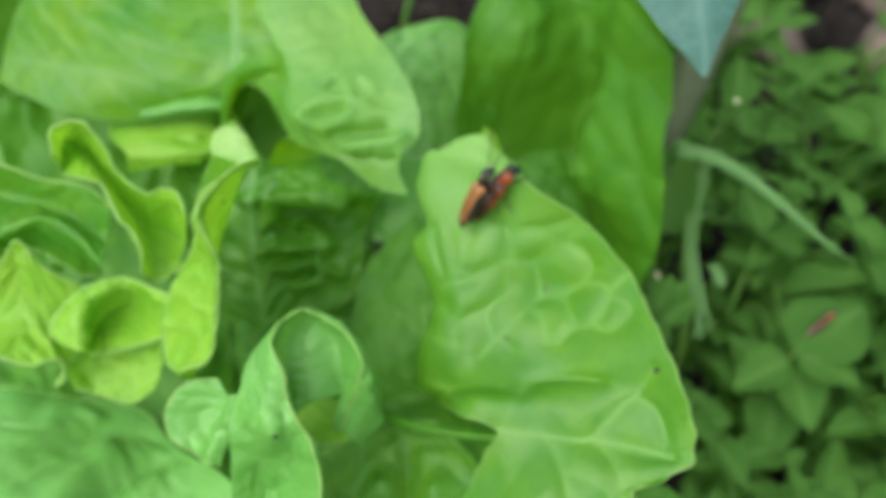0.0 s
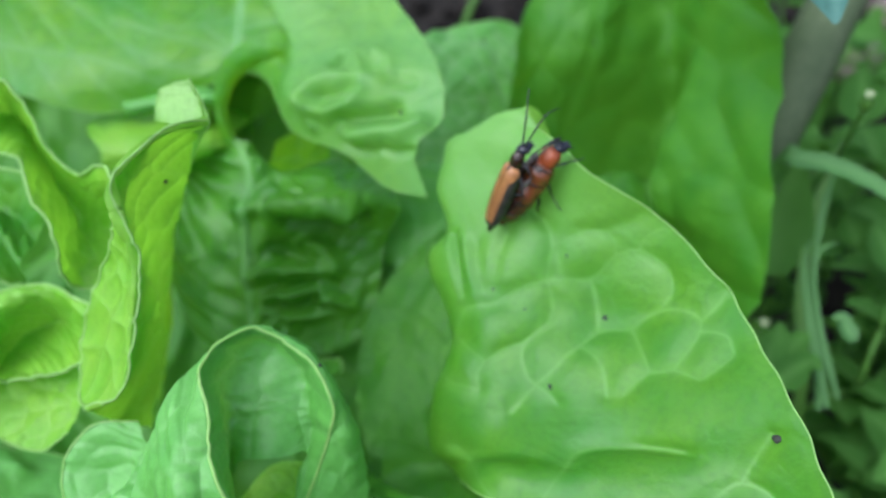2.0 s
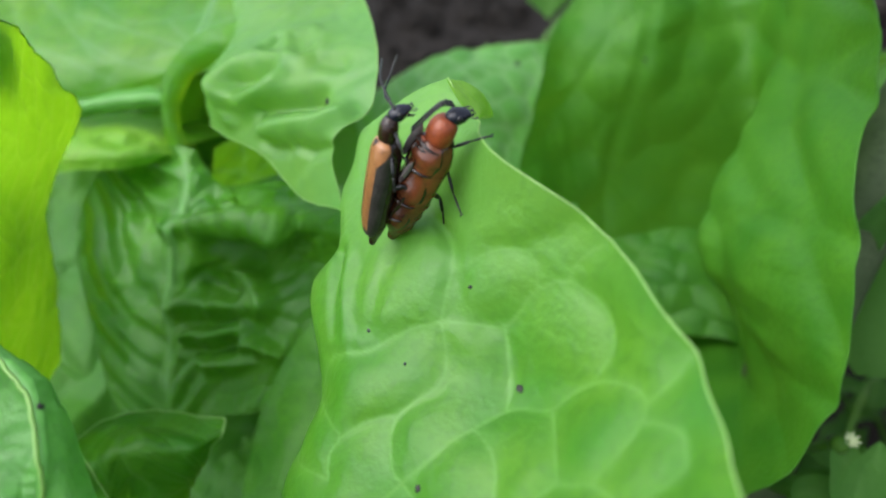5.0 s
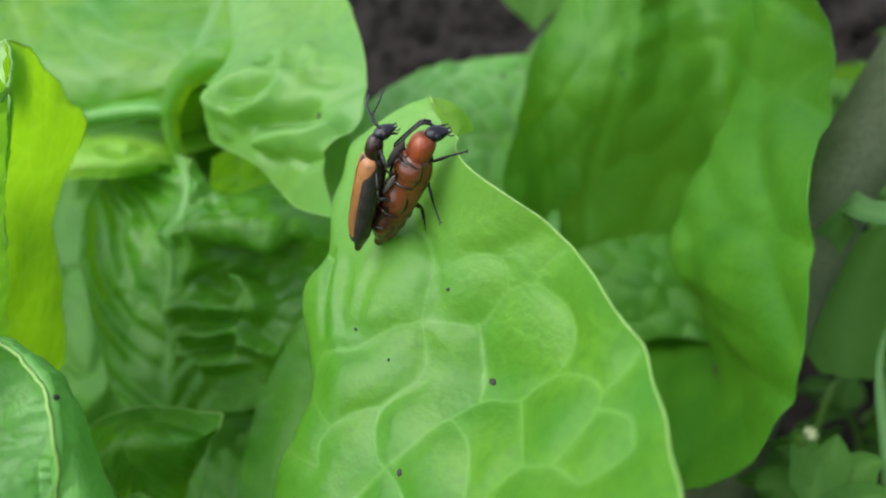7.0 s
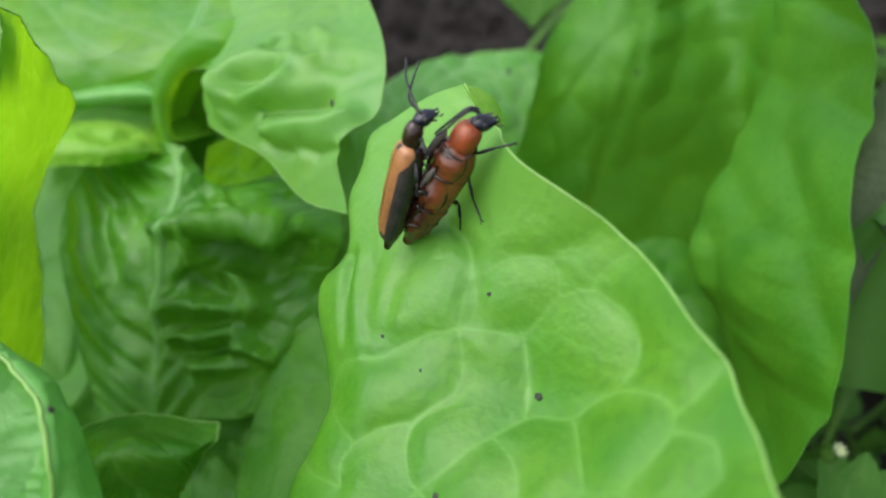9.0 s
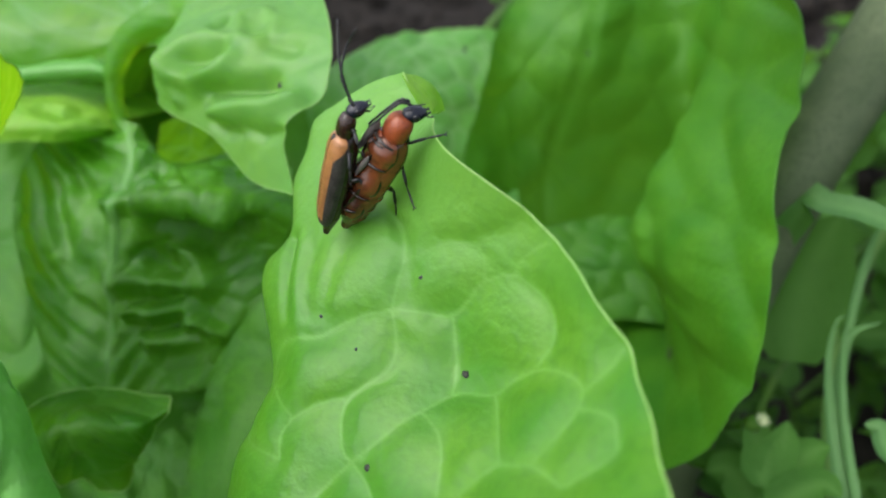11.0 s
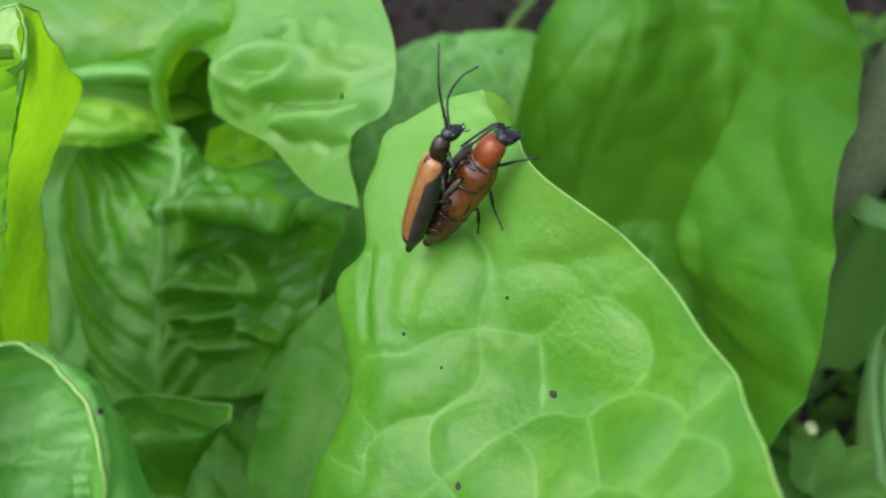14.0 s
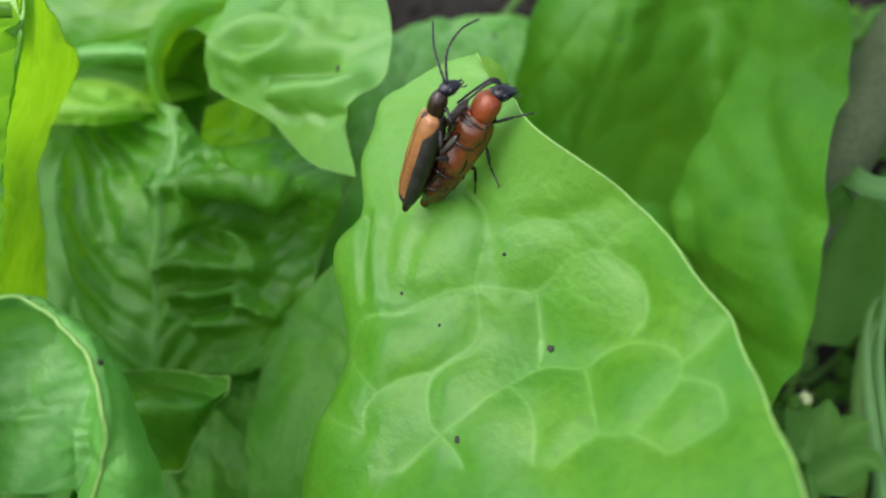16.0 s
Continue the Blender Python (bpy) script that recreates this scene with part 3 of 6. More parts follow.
leaf_of("main",
    [(1, 90.5, 126.3), (0.4, 87.2, 130.4), (2.2, 85.4, 132.4), (4.5, 85.7, 133.9), (6.7, 86, 134.9), (9.3, 85.1, 136.1)],
    [(2.1, 90.7, 124.2), (-0.5, 86, 129.4), (4, 83.4, 131.9), (8.5, 82.4, 133.8), (12.3, 81.8, 133.9)],
    [(0.1, 88.9, 121.3), (-1.5, 83, 126.4), (4.8, 79.7, 128.2), (10.9, 77.3, 129.4), (16.2, 75.2, 135.3)],
    [(1, 83.7, 118.6), (0.4, 77, 124.1), (5.1, 75, 125.4), (13.2, 72.3, 127.3), (18.9, 71.7, 129.7), (22.5, 71.8, 132.5)],
    [(0.3, 81.2, 114.5), (-2.2, 74.8, 120.8), (4.7, 70.6, 123), (12.4, 69.1, 123.8), (17.1, 69.3, 124), (23, 68.3, 127.4), (26.3, 68.1, 131)],
    [(2.9, 72.7, 109.5), (1.2, 67.3, 115.9), (5, 65.3, 119.7), (11.3, 65.5, 120.3), (18.9, 66.3, 121.1), (25.7, 64.4, 125.6), (29.8, 63.8, 128.9)],
    [(0.6, 67.7, 103.2), (-1.1, 62.4, 110.5), (3.2, 60.7, 115.2), (10.1, 62.1, 118.1), (19.2, 60.4, 120), (26.9, 58.4, 124.1), (32.3, 58.2, 127.3)],
    [(1.3, 60.4, 97), (-0.5, 57.4, 105.9), (5.4, 55.7, 111.7), (12.2, 56.2, 115), (21.3, 54.2, 118.1), (28.8, 51.8, 122.7), (34.6, 49.5, 127)],
    [(5.4, 48.9, 113.3), (8, 50.5, 115.7), (17.9, 48.7, 117.5), (26.5, 47.6, 119.5), (33, 46.1, 122), (36.7, 44.2, 123.9)],
    [(11.2, 45.7, 114.8), (24.9, 42.8, 116.8), (31.5, 40.7, 118.2), (36.9, 40.2, 120.4)],
    [(9.4, 42.6, 111.3), (14.8, 38.7, 113.3), (23.1, 37.7, 116), (28.6, 38.1, 117), (35.7, 38.7, 118.8)],
    [(7.4, 38.9, 108.9), (14.7, 34.5, 111.6), (23, 34.3, 114.4), (29, 36.5, 116.2)],
    [(5.8, 35.8, 104.3), (8.1, 30.9, 104.7), (17.5, 29.3, 110.1), (25.7, 30.9, 112.4), (32.7, 31.7, 113.6)],
    [(5, 27.7, 98.3), (10.4, 25.3, 102.2), (18.9, 25.1, 106.3), (24.4, 26.2, 107.9), (30.4, 28.4, 110.3)],
    label="broad pale green leaf with a net of light veins", folds=MAIN_FOLDS, mid=9, nu=380, nv=440, cell=5.0, puff=0.08, wave=0.18, laterals=0, seed=4, net=0.08, swell=0.05, rim=0.09, crumple=0.12, fold=7.0, inflate=0.19, calm=(0.2, 0.16), nibble=0.16, vein_tone=0.5, blisters=False, pale_lit_tip=0.6, halo=0.13,
    margins="01", veins=(*UPPER_VEINS, *MIDDLE_VEINS, *SIDE_VEINS, *LOWER_VEINS), vein_width=0.1, flat=((0.87, -0.455, 0.192), (0.255, 0.747, 0.613)), rib_size=0.0, rib_vein=0.3)
# stalk takes the darker green for the shade it lies in
mesh_object("midrib", *tube(curve_points([(14, 44.6, 113.6), (6, 46.4, 111.4), (-3, 49.6, 108.4), (-12, 58, 98), (-20, 68, 82)], 30) * MM, np.array([0.3, 0.7, 1.1, 1.8, 2.6]) * MM, 10), LETTUCE_SHADED, LEAVES["main"][0], "green leaf stalk")
tip, _, _ = lettuce_leaf((
    [(9.2, 84.9, 136.1), (10, 83.6, 135.7), (10.9, 82.6, 135.2), (11.6, 82.1, 134.5), (12.3, 81.9, 133.9)],
    [(9.2, 85.1, 136), (9.8, 87.3, 134.8), (10.9, 87.7, 133.7), (11.6, 86.5, 132.9), (12.2, 83.3, 133.3)],
    [(9.2, 85.3, 136), (8.9, 90.6, 132.8), (9.8, 92.4, 130.8), (10.9, 90.6, 130.2), (12.1, 84.6, 132.6)]), LEAVES["main"][0], LETTUCE_YOUNG, "folded-over leaf tip", nu=40, nv=30, cell=4.0, puff=0.1, wave=0.05, crumple=0.1, margins="", seed=6)
tip.name = "folded_tip"
leaf_of("top",
    [(-77.4, 101.5, 134.7), (-77.4, 110.2, 138.2), (-77.6, 119.9, 139.9), (-76.4, 132.7, 142.8)],
    [(-67.5, 99.4, 129.7), (-65.1, 107.6, 133.9), (-64.2, 121.8, 138.1), (-62.4, 134.2, 141.9)],
    [(-55.6, 101.4, 125.5), (-51, 107.4, 131.5), (-51.6, 123.2, 137.1), (-51.5, 135.5, 141.1)],
    [(-38.4, 108.6, 127.1), (-37.6, 111.2, 130), (-39.7, 125.4, 135.7), (-42.4, 138.7, 139.3)],
    [(-31.8, 106.6, 128), (-29.6, 110.6, 130.4), (-29.7, 124, 136.5), (-30.6, 136.3, 140.4)],
    [(-24.1, 94.3, 127.1), (-24.9, 95.6, 129.1), (-24.8, 96.7, 131.3), (-24, 99.3, 133.3), (-25.7, 106, 134.2), (-31.5, 116.4, 136.6), (-34.3, 126.8, 139)],
    [(-15.7, 90.2, 125.8), (-16.2, 91.7, 127.9), (-17.4, 92.7, 130.4), (-15.8, 94.5, 132.9), (-16.8, 100.1, 134.5), (-21.5, 109.4, 136.6), (-27.6, 119.9, 139.2), (-30.7, 130.4, 141.8)],
    [(-9.6, 86.3, 123.1), (-9.8, 88.1, 126.3), (-9.3, 89.6, 128.8), (-7.7, 92.9, 131.4), (-9.1, 98.4, 134), (-13.9, 107.5, 135.8), (-20.1, 118.3, 138.8), (-23.3, 129.1, 141.8)],
    [(-3.6, 84.8, 122.7), (-5.3, 87.2, 126.5), (-4.8, 88.1, 129), (-1.9, 91.1, 130.7), (-2.3, 96.1, 133.8), (-6, 103.7, 135.9), (-13.2, 115.4, 138.8), (-17.4, 127.1, 141.7)],
    material=LETTUCE_TOP, label="large yellow-green leaf with a blistered lobe", folds=TOP_FOLDS, veins=TOP_VEINS, vein_width=0.25, halo=0.12, sheen_side=0.45, mid=3, nu=170, nv=240, cell=5.2, puff=0.2, inflate=0.25, wave=0.6, laterals=5, slope=0.5, seed=11, crumple=0.35, fold=9.0, spread=1.5, net=0.2, rim=0.06, margins="az0",
    flat=((1.0, 0.0, 0.0), (0.0, 0.6, 0.8)), lobe=(0.3, 1.0), rib_size=0.4, quilt=0.5)
leaf_of("comb",
    [(-40.6, 76.6, 95.5), (-45.4, 83.3, 104.4), (-48, 88, 111.5), (-49.7, 93.4, 115.8), (-48.7, 98.9, 118.8)],
    [(-36.4, 77.3, 94.6), (-41.7, 84, 100.4), (-45, 90.5, 108.3), (-45.9, 96.7, 113.2), (-45.9, 102.9, 117.7)],
    [(-34.2, 78.2, 93.1), (-34.6, 82.7, 98.9), (-34.9, 89.5, 107.5), (-34.4, 96.9, 115.9), (-37.1, 101.5, 120.3)],
    [(-26.8, 78.7, 95.3), (-28.1, 82.3, 100.5), (-29.4, 87.2, 105.5), (-29.9, 90.7, 108.6), (-26.2, 90.5, 115), (-28, 95.4, 115.2), (-31.5, 100.5, 114.9)],
    [(-20.2, 79.1, 96.3), (-19.8, 83.5, 100.8), (-20.2, 87.4, 106.7), (-21.2, 91.3, 109.6), (-18, 90.9, 116.8), (-20.4, 96.1, 116.1), (-24.1, 101.7, 114.8)],
    [(-14.5, 82.5, 98), (-14, 87.3, 102.2), (-13, 92, 107.6), (-10.4, 93.2, 112.9), (-11.7, 96.5, 114.4), (-14.9, 103, 113.9)],
    material=LETTUCE_DARK, label="deep green inner leaf ridged like a comb", folds=(*COMB_FOLDS_A, *COMB_FOLDS_B,), mid=2, nu=190, nv=170, cell=4.6, puff=0.5, wave=0.6, laterals=7, slope=0.8, inflate=0.22,
    ribs=0.75, crumple=0.7, fold=7.0, spread=1.6, seed=5, net=0.15, rim=0.1, rib_size=1.5, rib_lift=-0.25, rib_vein=0.3, taper=(0.2, 0.45, 0.7, 0.2), margins="az", quilt=0.65, lobe=(0.4, 1.0))
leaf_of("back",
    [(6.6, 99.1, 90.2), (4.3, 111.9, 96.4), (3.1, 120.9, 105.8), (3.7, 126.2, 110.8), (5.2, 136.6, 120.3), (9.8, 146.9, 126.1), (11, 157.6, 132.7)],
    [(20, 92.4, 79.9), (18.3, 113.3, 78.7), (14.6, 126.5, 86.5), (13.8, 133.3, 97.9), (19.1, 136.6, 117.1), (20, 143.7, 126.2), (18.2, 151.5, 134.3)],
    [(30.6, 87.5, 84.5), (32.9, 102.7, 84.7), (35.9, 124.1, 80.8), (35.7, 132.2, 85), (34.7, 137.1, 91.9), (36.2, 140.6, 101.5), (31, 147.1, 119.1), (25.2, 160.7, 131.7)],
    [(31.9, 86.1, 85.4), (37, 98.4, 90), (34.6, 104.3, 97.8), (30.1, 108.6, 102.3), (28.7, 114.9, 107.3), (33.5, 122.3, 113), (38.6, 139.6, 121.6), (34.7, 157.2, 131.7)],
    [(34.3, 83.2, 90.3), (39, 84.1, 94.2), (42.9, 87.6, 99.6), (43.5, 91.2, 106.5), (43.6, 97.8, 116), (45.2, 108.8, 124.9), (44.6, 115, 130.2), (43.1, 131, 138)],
    material=LETTUCE_SHADED, label="tall smooth deep green outer leaf", folds=BACK_FOLDS_A, mid=1, crease=(3,), flat=((1.0, 0.0, 0.0), (0.0, 0.3, 0.95)), nu=200, nv=180, cell=9.0, puff=0.3, wave=0.6, laterals=0, net=0.1, inflate=0.2, rib_size=0.0, rib_vein=0.1, crumple=0.7, fold=12.0, seed=7, margins="az", quilt=0.45)
leaf_of("far",
    [(-24.5, 121.3, 112.8), (-19.9, 130.0, 116.3), (-15.2, 138.1, 117.1), (-9.1, 144.6, 116.7), (0.8, 151.4, 114.5), (7.8, 153.0, 108.6)],
    [(-21.2, 114.4, 108.5), (-15.9, 121.8, 111.7), (-10.6, 129.3, 113.1), (-4.4, 133.9, 111.9), (1.6, 139.3, 108.4), (7.8, 141.7, 104.1)],
    [(-18.0, 108.0, 101.4), (-12.7, 114.7, 103.6), (-6.9, 119.6, 103.0), (-0.8, 123.5, 100.9), (4.7, 127.2, 98.9), (9.7, 129.8, 97.6)],
    [(-16.8, 97.0, 92.9), (-9.6, 102.3, 93.8), (-4.1, 106.8, 92.9), (1.7, 111.0, 91.3), (7.1, 114.2, 90.5), (11.9, 116.6, 89.1)],
    material=LETTUCE_PALE, nu=100, nv=90, cell=4.2, puff=0.5, inflate=0.5, wave=0.5, crumple=0.6, seed=21, margins="a", rim=0.08, quilt=0.6, net=0.85, vein_width=0.55)
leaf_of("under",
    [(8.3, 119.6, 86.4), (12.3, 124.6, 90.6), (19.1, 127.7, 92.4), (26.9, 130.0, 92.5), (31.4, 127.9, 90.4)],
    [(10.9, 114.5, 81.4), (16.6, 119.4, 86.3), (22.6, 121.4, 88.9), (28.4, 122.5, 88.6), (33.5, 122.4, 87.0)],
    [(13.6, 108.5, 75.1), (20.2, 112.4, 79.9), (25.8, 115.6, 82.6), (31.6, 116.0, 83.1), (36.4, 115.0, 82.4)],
    material=LETTUCE_SHADED, quilt=0.5, nu=60, nv=50, cell=5.0, puff=1.2, wave=0.6, seed=22, margins="a")
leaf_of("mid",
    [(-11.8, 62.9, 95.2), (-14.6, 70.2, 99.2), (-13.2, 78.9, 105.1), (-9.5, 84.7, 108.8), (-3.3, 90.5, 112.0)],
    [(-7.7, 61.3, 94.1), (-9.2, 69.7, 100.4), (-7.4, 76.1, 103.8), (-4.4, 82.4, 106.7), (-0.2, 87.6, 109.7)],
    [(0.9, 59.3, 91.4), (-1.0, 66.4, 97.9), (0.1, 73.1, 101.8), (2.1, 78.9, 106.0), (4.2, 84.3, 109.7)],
    material=LETTUCE_SHADED, inflate=0.25, nu=80, nv=60, cell=4.2, puff=0.3, wave=0.5, seed=23, crumple=0.7, mid=1, laterals=0, slope=0.8, spread=1.0, net=0.05, margins="az", rim=0.08, rib_size=0.0, rib_vein=0.25, quilt=0.5)
leaf_of("gap",
    [(-15.6, 94.4, 101.4), (-14.2, 100.5, 106.0), (-13.6, 104.6, 108.7), (-8.3, 109.4, 111.0)],
    [(-8.6, 91.9, 101.5), (-8.4, 97.1, 105.4), (-7.6, 102.5, 108.0), (-4.2, 107.0, 110.5)],
    [(-0.4, 92.3, 101.5), (-0.7, 97.3, 105.4), (-0.0, 102.0, 108.6), (1.6, 106.1, 111.2)],
    material=LETTUCE_PALE, nu=50, nv=50, cell=5.0, puff=0.8, wave=0.4, seed=24)
leaf_of("curl",
    [(-21.8, 69.9, 144.6), (-24.7, 67.2, 145.3), (-28.2, 65.1, 144), (-29, 63.4, 143.1), (-29.2, 61.4, 141.8), (-30.3, 59.9, 137.5), (-34.4, 59.1, 131.8), (-36.7, 56, 126.1), (-36.5, 51.7, 123), (-33.1, 48.4, 124.6)],
    [(-20.9, 69.1, 145), (-24.2, 66.3, 145.7), (-26.8, 62.2, 145), (-27.5, 60, 143.6), (-26.8, 58.1, 140.7), (-26, 57, 137.8), (-26.3, 54.1, 134.2), (-27.6, 48.7, 128), (-32.1, 47.9, 125.4)],
    [(-22.6, 71.1, 143.1), (-24.9, 69.7, 142.2), (-27.4, 67, 139.9), (-28.9, 64.7, 136.4), (-29.4, 62.5, 132.7), (-30, 60.1, 127.4), (-32.3, 57.5, 120.7), (-35.7, 52, 117.3)],
    [(-23.4, 71.6, 142.4), (-24.9, 71.5, 140.4), (-26.8, 71.1, 136.7), (-27.7, 70, 134.3), (-29.7, 69.5, 130.6), (-32.1, 68.6, 125), (-34.4, 66.7, 117.8), (-37.6, 64.5, 108.8), (-41.3, 61.7, 99.4)],
    material=LETTUCE_YOUNG, label="young upright leaf with a rolled-back pale edge", nu=150, nv=120, cell=3.5, puff=0.7, quilt=0.4, wave=0.25, seed=31, crumple=0.4, fold=6.0, flat=((0.0, 0.0, 1.0), (-0.6, 0.8, 0.0)), margins="ac", rim=0.16, crease=(1,))
leaf_of("curlface",
    [(-24.9, 74.9, 146.1), (-22.7, 71.8, 144.3), (-23.6, 71.2, 141.2), (-25.9, 71.1, 137.7), (-27.7, 70.1, 134), (-29.8, 69.5, 130.4), (-31.5, 68.9, 126.5), (-32.9, 68, 122.6), (-34.1, 66.9, 118.7), (-35.5, 66, 114.8), (-36.9, 65, 110.9), (-38.3, 64, 107), (-39.8, 62.8, 103.2), (-41.3, 61.7, 99.4)],
    [(-25.1, 75.4, 146), (-25.1, 75.4, 143.6), (-27.3, 76.5, 140.1), (-29.2, 77.1, 136.2), (-31.3, 78.1, 132.6), (-33.7, 77.3, 128.6), (-35.5, 75.6, 124.5), (-36.9, 74, 120.2), (-38.2, 73, 115.6), (-39.2, 71.4, 111.1), (-40.5, 69.9, 106.6), (-42, 68.4, 102.1)],
    [(-25.3, 75.8, 145.9), (-26.7, 78.1, 144.2), (-29.2, 80.8, 141.4), (-31.3, 83.3, 138.9), (-31.6, 83.6, 136.8), (-33.5, 86.4, 133.7), (-36, 85.9, 130.4), (-38, 83.8, 127.4), (-39.5, 81.5, 123.5), (-40.5, 80.4, 118), (-41, 77.8, 112), (-42.6, 75.2, 104.7)],
    material=LETTUCE_TOP, label="young leaf face with a finely toothed edge", nu=110, nv=70, cell=4.0, puff=0.3, wave=0.25, seed=61, crumple=0.4, fold=6.0, quilt=0.4, margins="z", rim=0.08, teeth=0.25)
leaf_of("curltip",
    [(-29.5, 73.4, 142.2), (-28.9, 75, 144.5), (-27.2, 75.3, 145.6), (-24.9, 74.9, 146.1)],
    [(-26.4, 71.8, 142.7), (-26.2, 73.2, 144.2), (-25.4, 74.3, 145.3), (-24.9, 74.9, 146.1)],
    [(-23.2, 70.1, 142.6), (-22.2, 70.6, 143.6), (-23.2, 72.7, 144.8), (-24.9, 74.9, 146.1)],
    material=MARGIN, label="pale puckered back of a leaf tip", nu=50, nv=40, cell=2.2, puff=0.3, wave=0.15, seed=30, margins="az1")
leaf_of("innera",
    [(-52.9, 73.4, 142.3), (-53.2, 75.8, 144.4), (-48.5, 76.7, 145.9), (-46.0, 75.7, 143.4), (-43.8, 73.4, 138.5), (-40.8, 71.4, 136.4), (-36.8, 69.9, 138.6), (-33.7, 68.2, 139.4), (-32.6, 66.4, 137.7)],
    [(-54.1, 75.1, 137.3), (-55.0, 79.6, 138.6), (-53.6, 81.3, 137.2), (-50.6, 78.2, 134.2), (-46.7, 74.5, 130.5), (-43.1, 71.4, 128.7), (-39.2, 70.2, 129.8), (-35.0, 68.3, 131.7)],
    [(-51.1, 72.3, 138.5), (-45.4, 69.7, 139.5), (-42.3, 65.8, 138.4), (-40.4, 63.6, 136.3), (-39.2, 61.6, 134.4), (-40.1, 61.7, 129.2), (-38.6, 62.5, 127.1), (-36.2, 63.9, 128.0)],
    material=LETTUCE_YOUNG, label="young trough-shaped heart leaf", nu=110, nv=70, cell=3.0, puff=0.5, wave=0.25, seed=32, crumple=0.4, fold=6.0, frill=0.2, margins="az0", quilt=0.35, rim=0.2)
leaf_of("innerb",
    [(-74.0, 79.3, 135.4), (-66.1, 79.3, 134.4), (-60.0, 78.2, 132.7), (-53.3, 77.1, 132.3), (-47.7, 72.9, 131.9)],
    [(-76.3, 76.4, 129.1), (-68.0, 78.0, 128.2), (-61.0, 76.6, 127.5), (-55.3, 74.2, 127.3), (-49.7, 70.4, 127.3)],
    [(-69.3, 66.4, 129.0), (-61.9, 68.9, 131.6), (-57.8, 70.2, 132.2), (-53.5, 69.0, 130.6), (-48.7, 65.2, 128.0)],
    [(-71.2, 66.4, 122.6), (-65.0, 70.2, 125.1), (-60.6, 69.8, 124.2), (-56.2, 68.1, 122.1), (-50.6, 66.4, 122.7)],
    material=LETTUCE, label="young cupped heart leaf", nu=90, nv=80, cell=3.0, puff=0.5, wave=0.3, seed=33, crumple=0.4, fold=6.0, frill=0.2, margins="az", quilt=0.35, rim=0.2)
leaf_of("innerc",
    [(-64.9, 57.5, 131.4), (-59.5, 60.4, 133.2), (-56.3, 62.4, 135.9), (-53.8, 61.0, 131.7), (-50.0, 61.1, 127.4)],
    [(-67.2, 55.7, 126.1), (-60.7, 56.7, 126.2), (-56.7, 57.0, 125.9), (-53.3, 56.6, 123.8), (-49.8, 56.8, 122.3)],
    [(-64.2, 51.0, 127.0), (-58.8, 49.7, 126.5), (-54.2, 48.8, 125.2), (-50.8, 50.1, 124.6), (-50.2, 48.6, 121.8), (-51.4, 47.8, 121.3)],
    material=LETTUCE_YOUNG, label="young yellow-green heart leaf with a wavy rim", nu=90, nv=70, cell=3.0, puff=0.5, wave=0.25, seed=34, crumple=0.4, fold=6.0, frill=0.2, margins="az1", quilt=0.35, rim=0.2)
leaf_of("innerd",
    [(-52.1, 53.0, 124.6), (-53.3, 55.2, 125.3), (-50.2, 59.5, 127.3), (-44.3, 62.3, 127.7), (-36.2, 59.1, 127.9)],
    [(-47.5, 51.6, 124.1), (-48.4, 55.6, 126.4), (-47.0, 59.6, 127.0), (-42.7, 61.5, 126.7), (-36.6, 57.9, 126.9)],
    [(-49.8, 54.9, 120.6), (-49.8, 59.3, 120.4), (-47.8, 61.3, 120.6), (-43.9, 61.6, 121.7), (-38.2, 58.2, 123.3)],
    [(-46.7, 51.3, 123.8), (-45.6, 52.5, 122.0), (-43.0, 53.7, 121.4), (-39.7, 54.7, 121.8), (-36.5, 54.6, 124.0)],
    material=LETTUCE_YOUNG, label="young round heart leaf", nu=90, nv=70, cell=2.5, puff=0.5, wave=0.2, seed=35, crumple=0.4, fold=6.0, frill=0.2, margins="az", quilt=0.35, rim=0.2)
leaf_of("innere",
    [(-54.1, 52.8, 120.7), (-48.4, 55.9, 118.6), (-39.1, 56.9, 121.0)],
    [(-51.0, 49.7, 118.9), (-47.3, 51.3, 117.2), (-38.6, 52.6, 118.5)],
    [(-50.8, 49.6, 117.5), (-43.1, 48.4, 115.5), (-38.9, 49.8, 117.5)],
    material=LETTUCE_YOUNG, nu=60, nv=50, cell=2.5, puff=0.5, wave=0.3, seed=36, crumple=0.4, fold=6.0, margins="z")
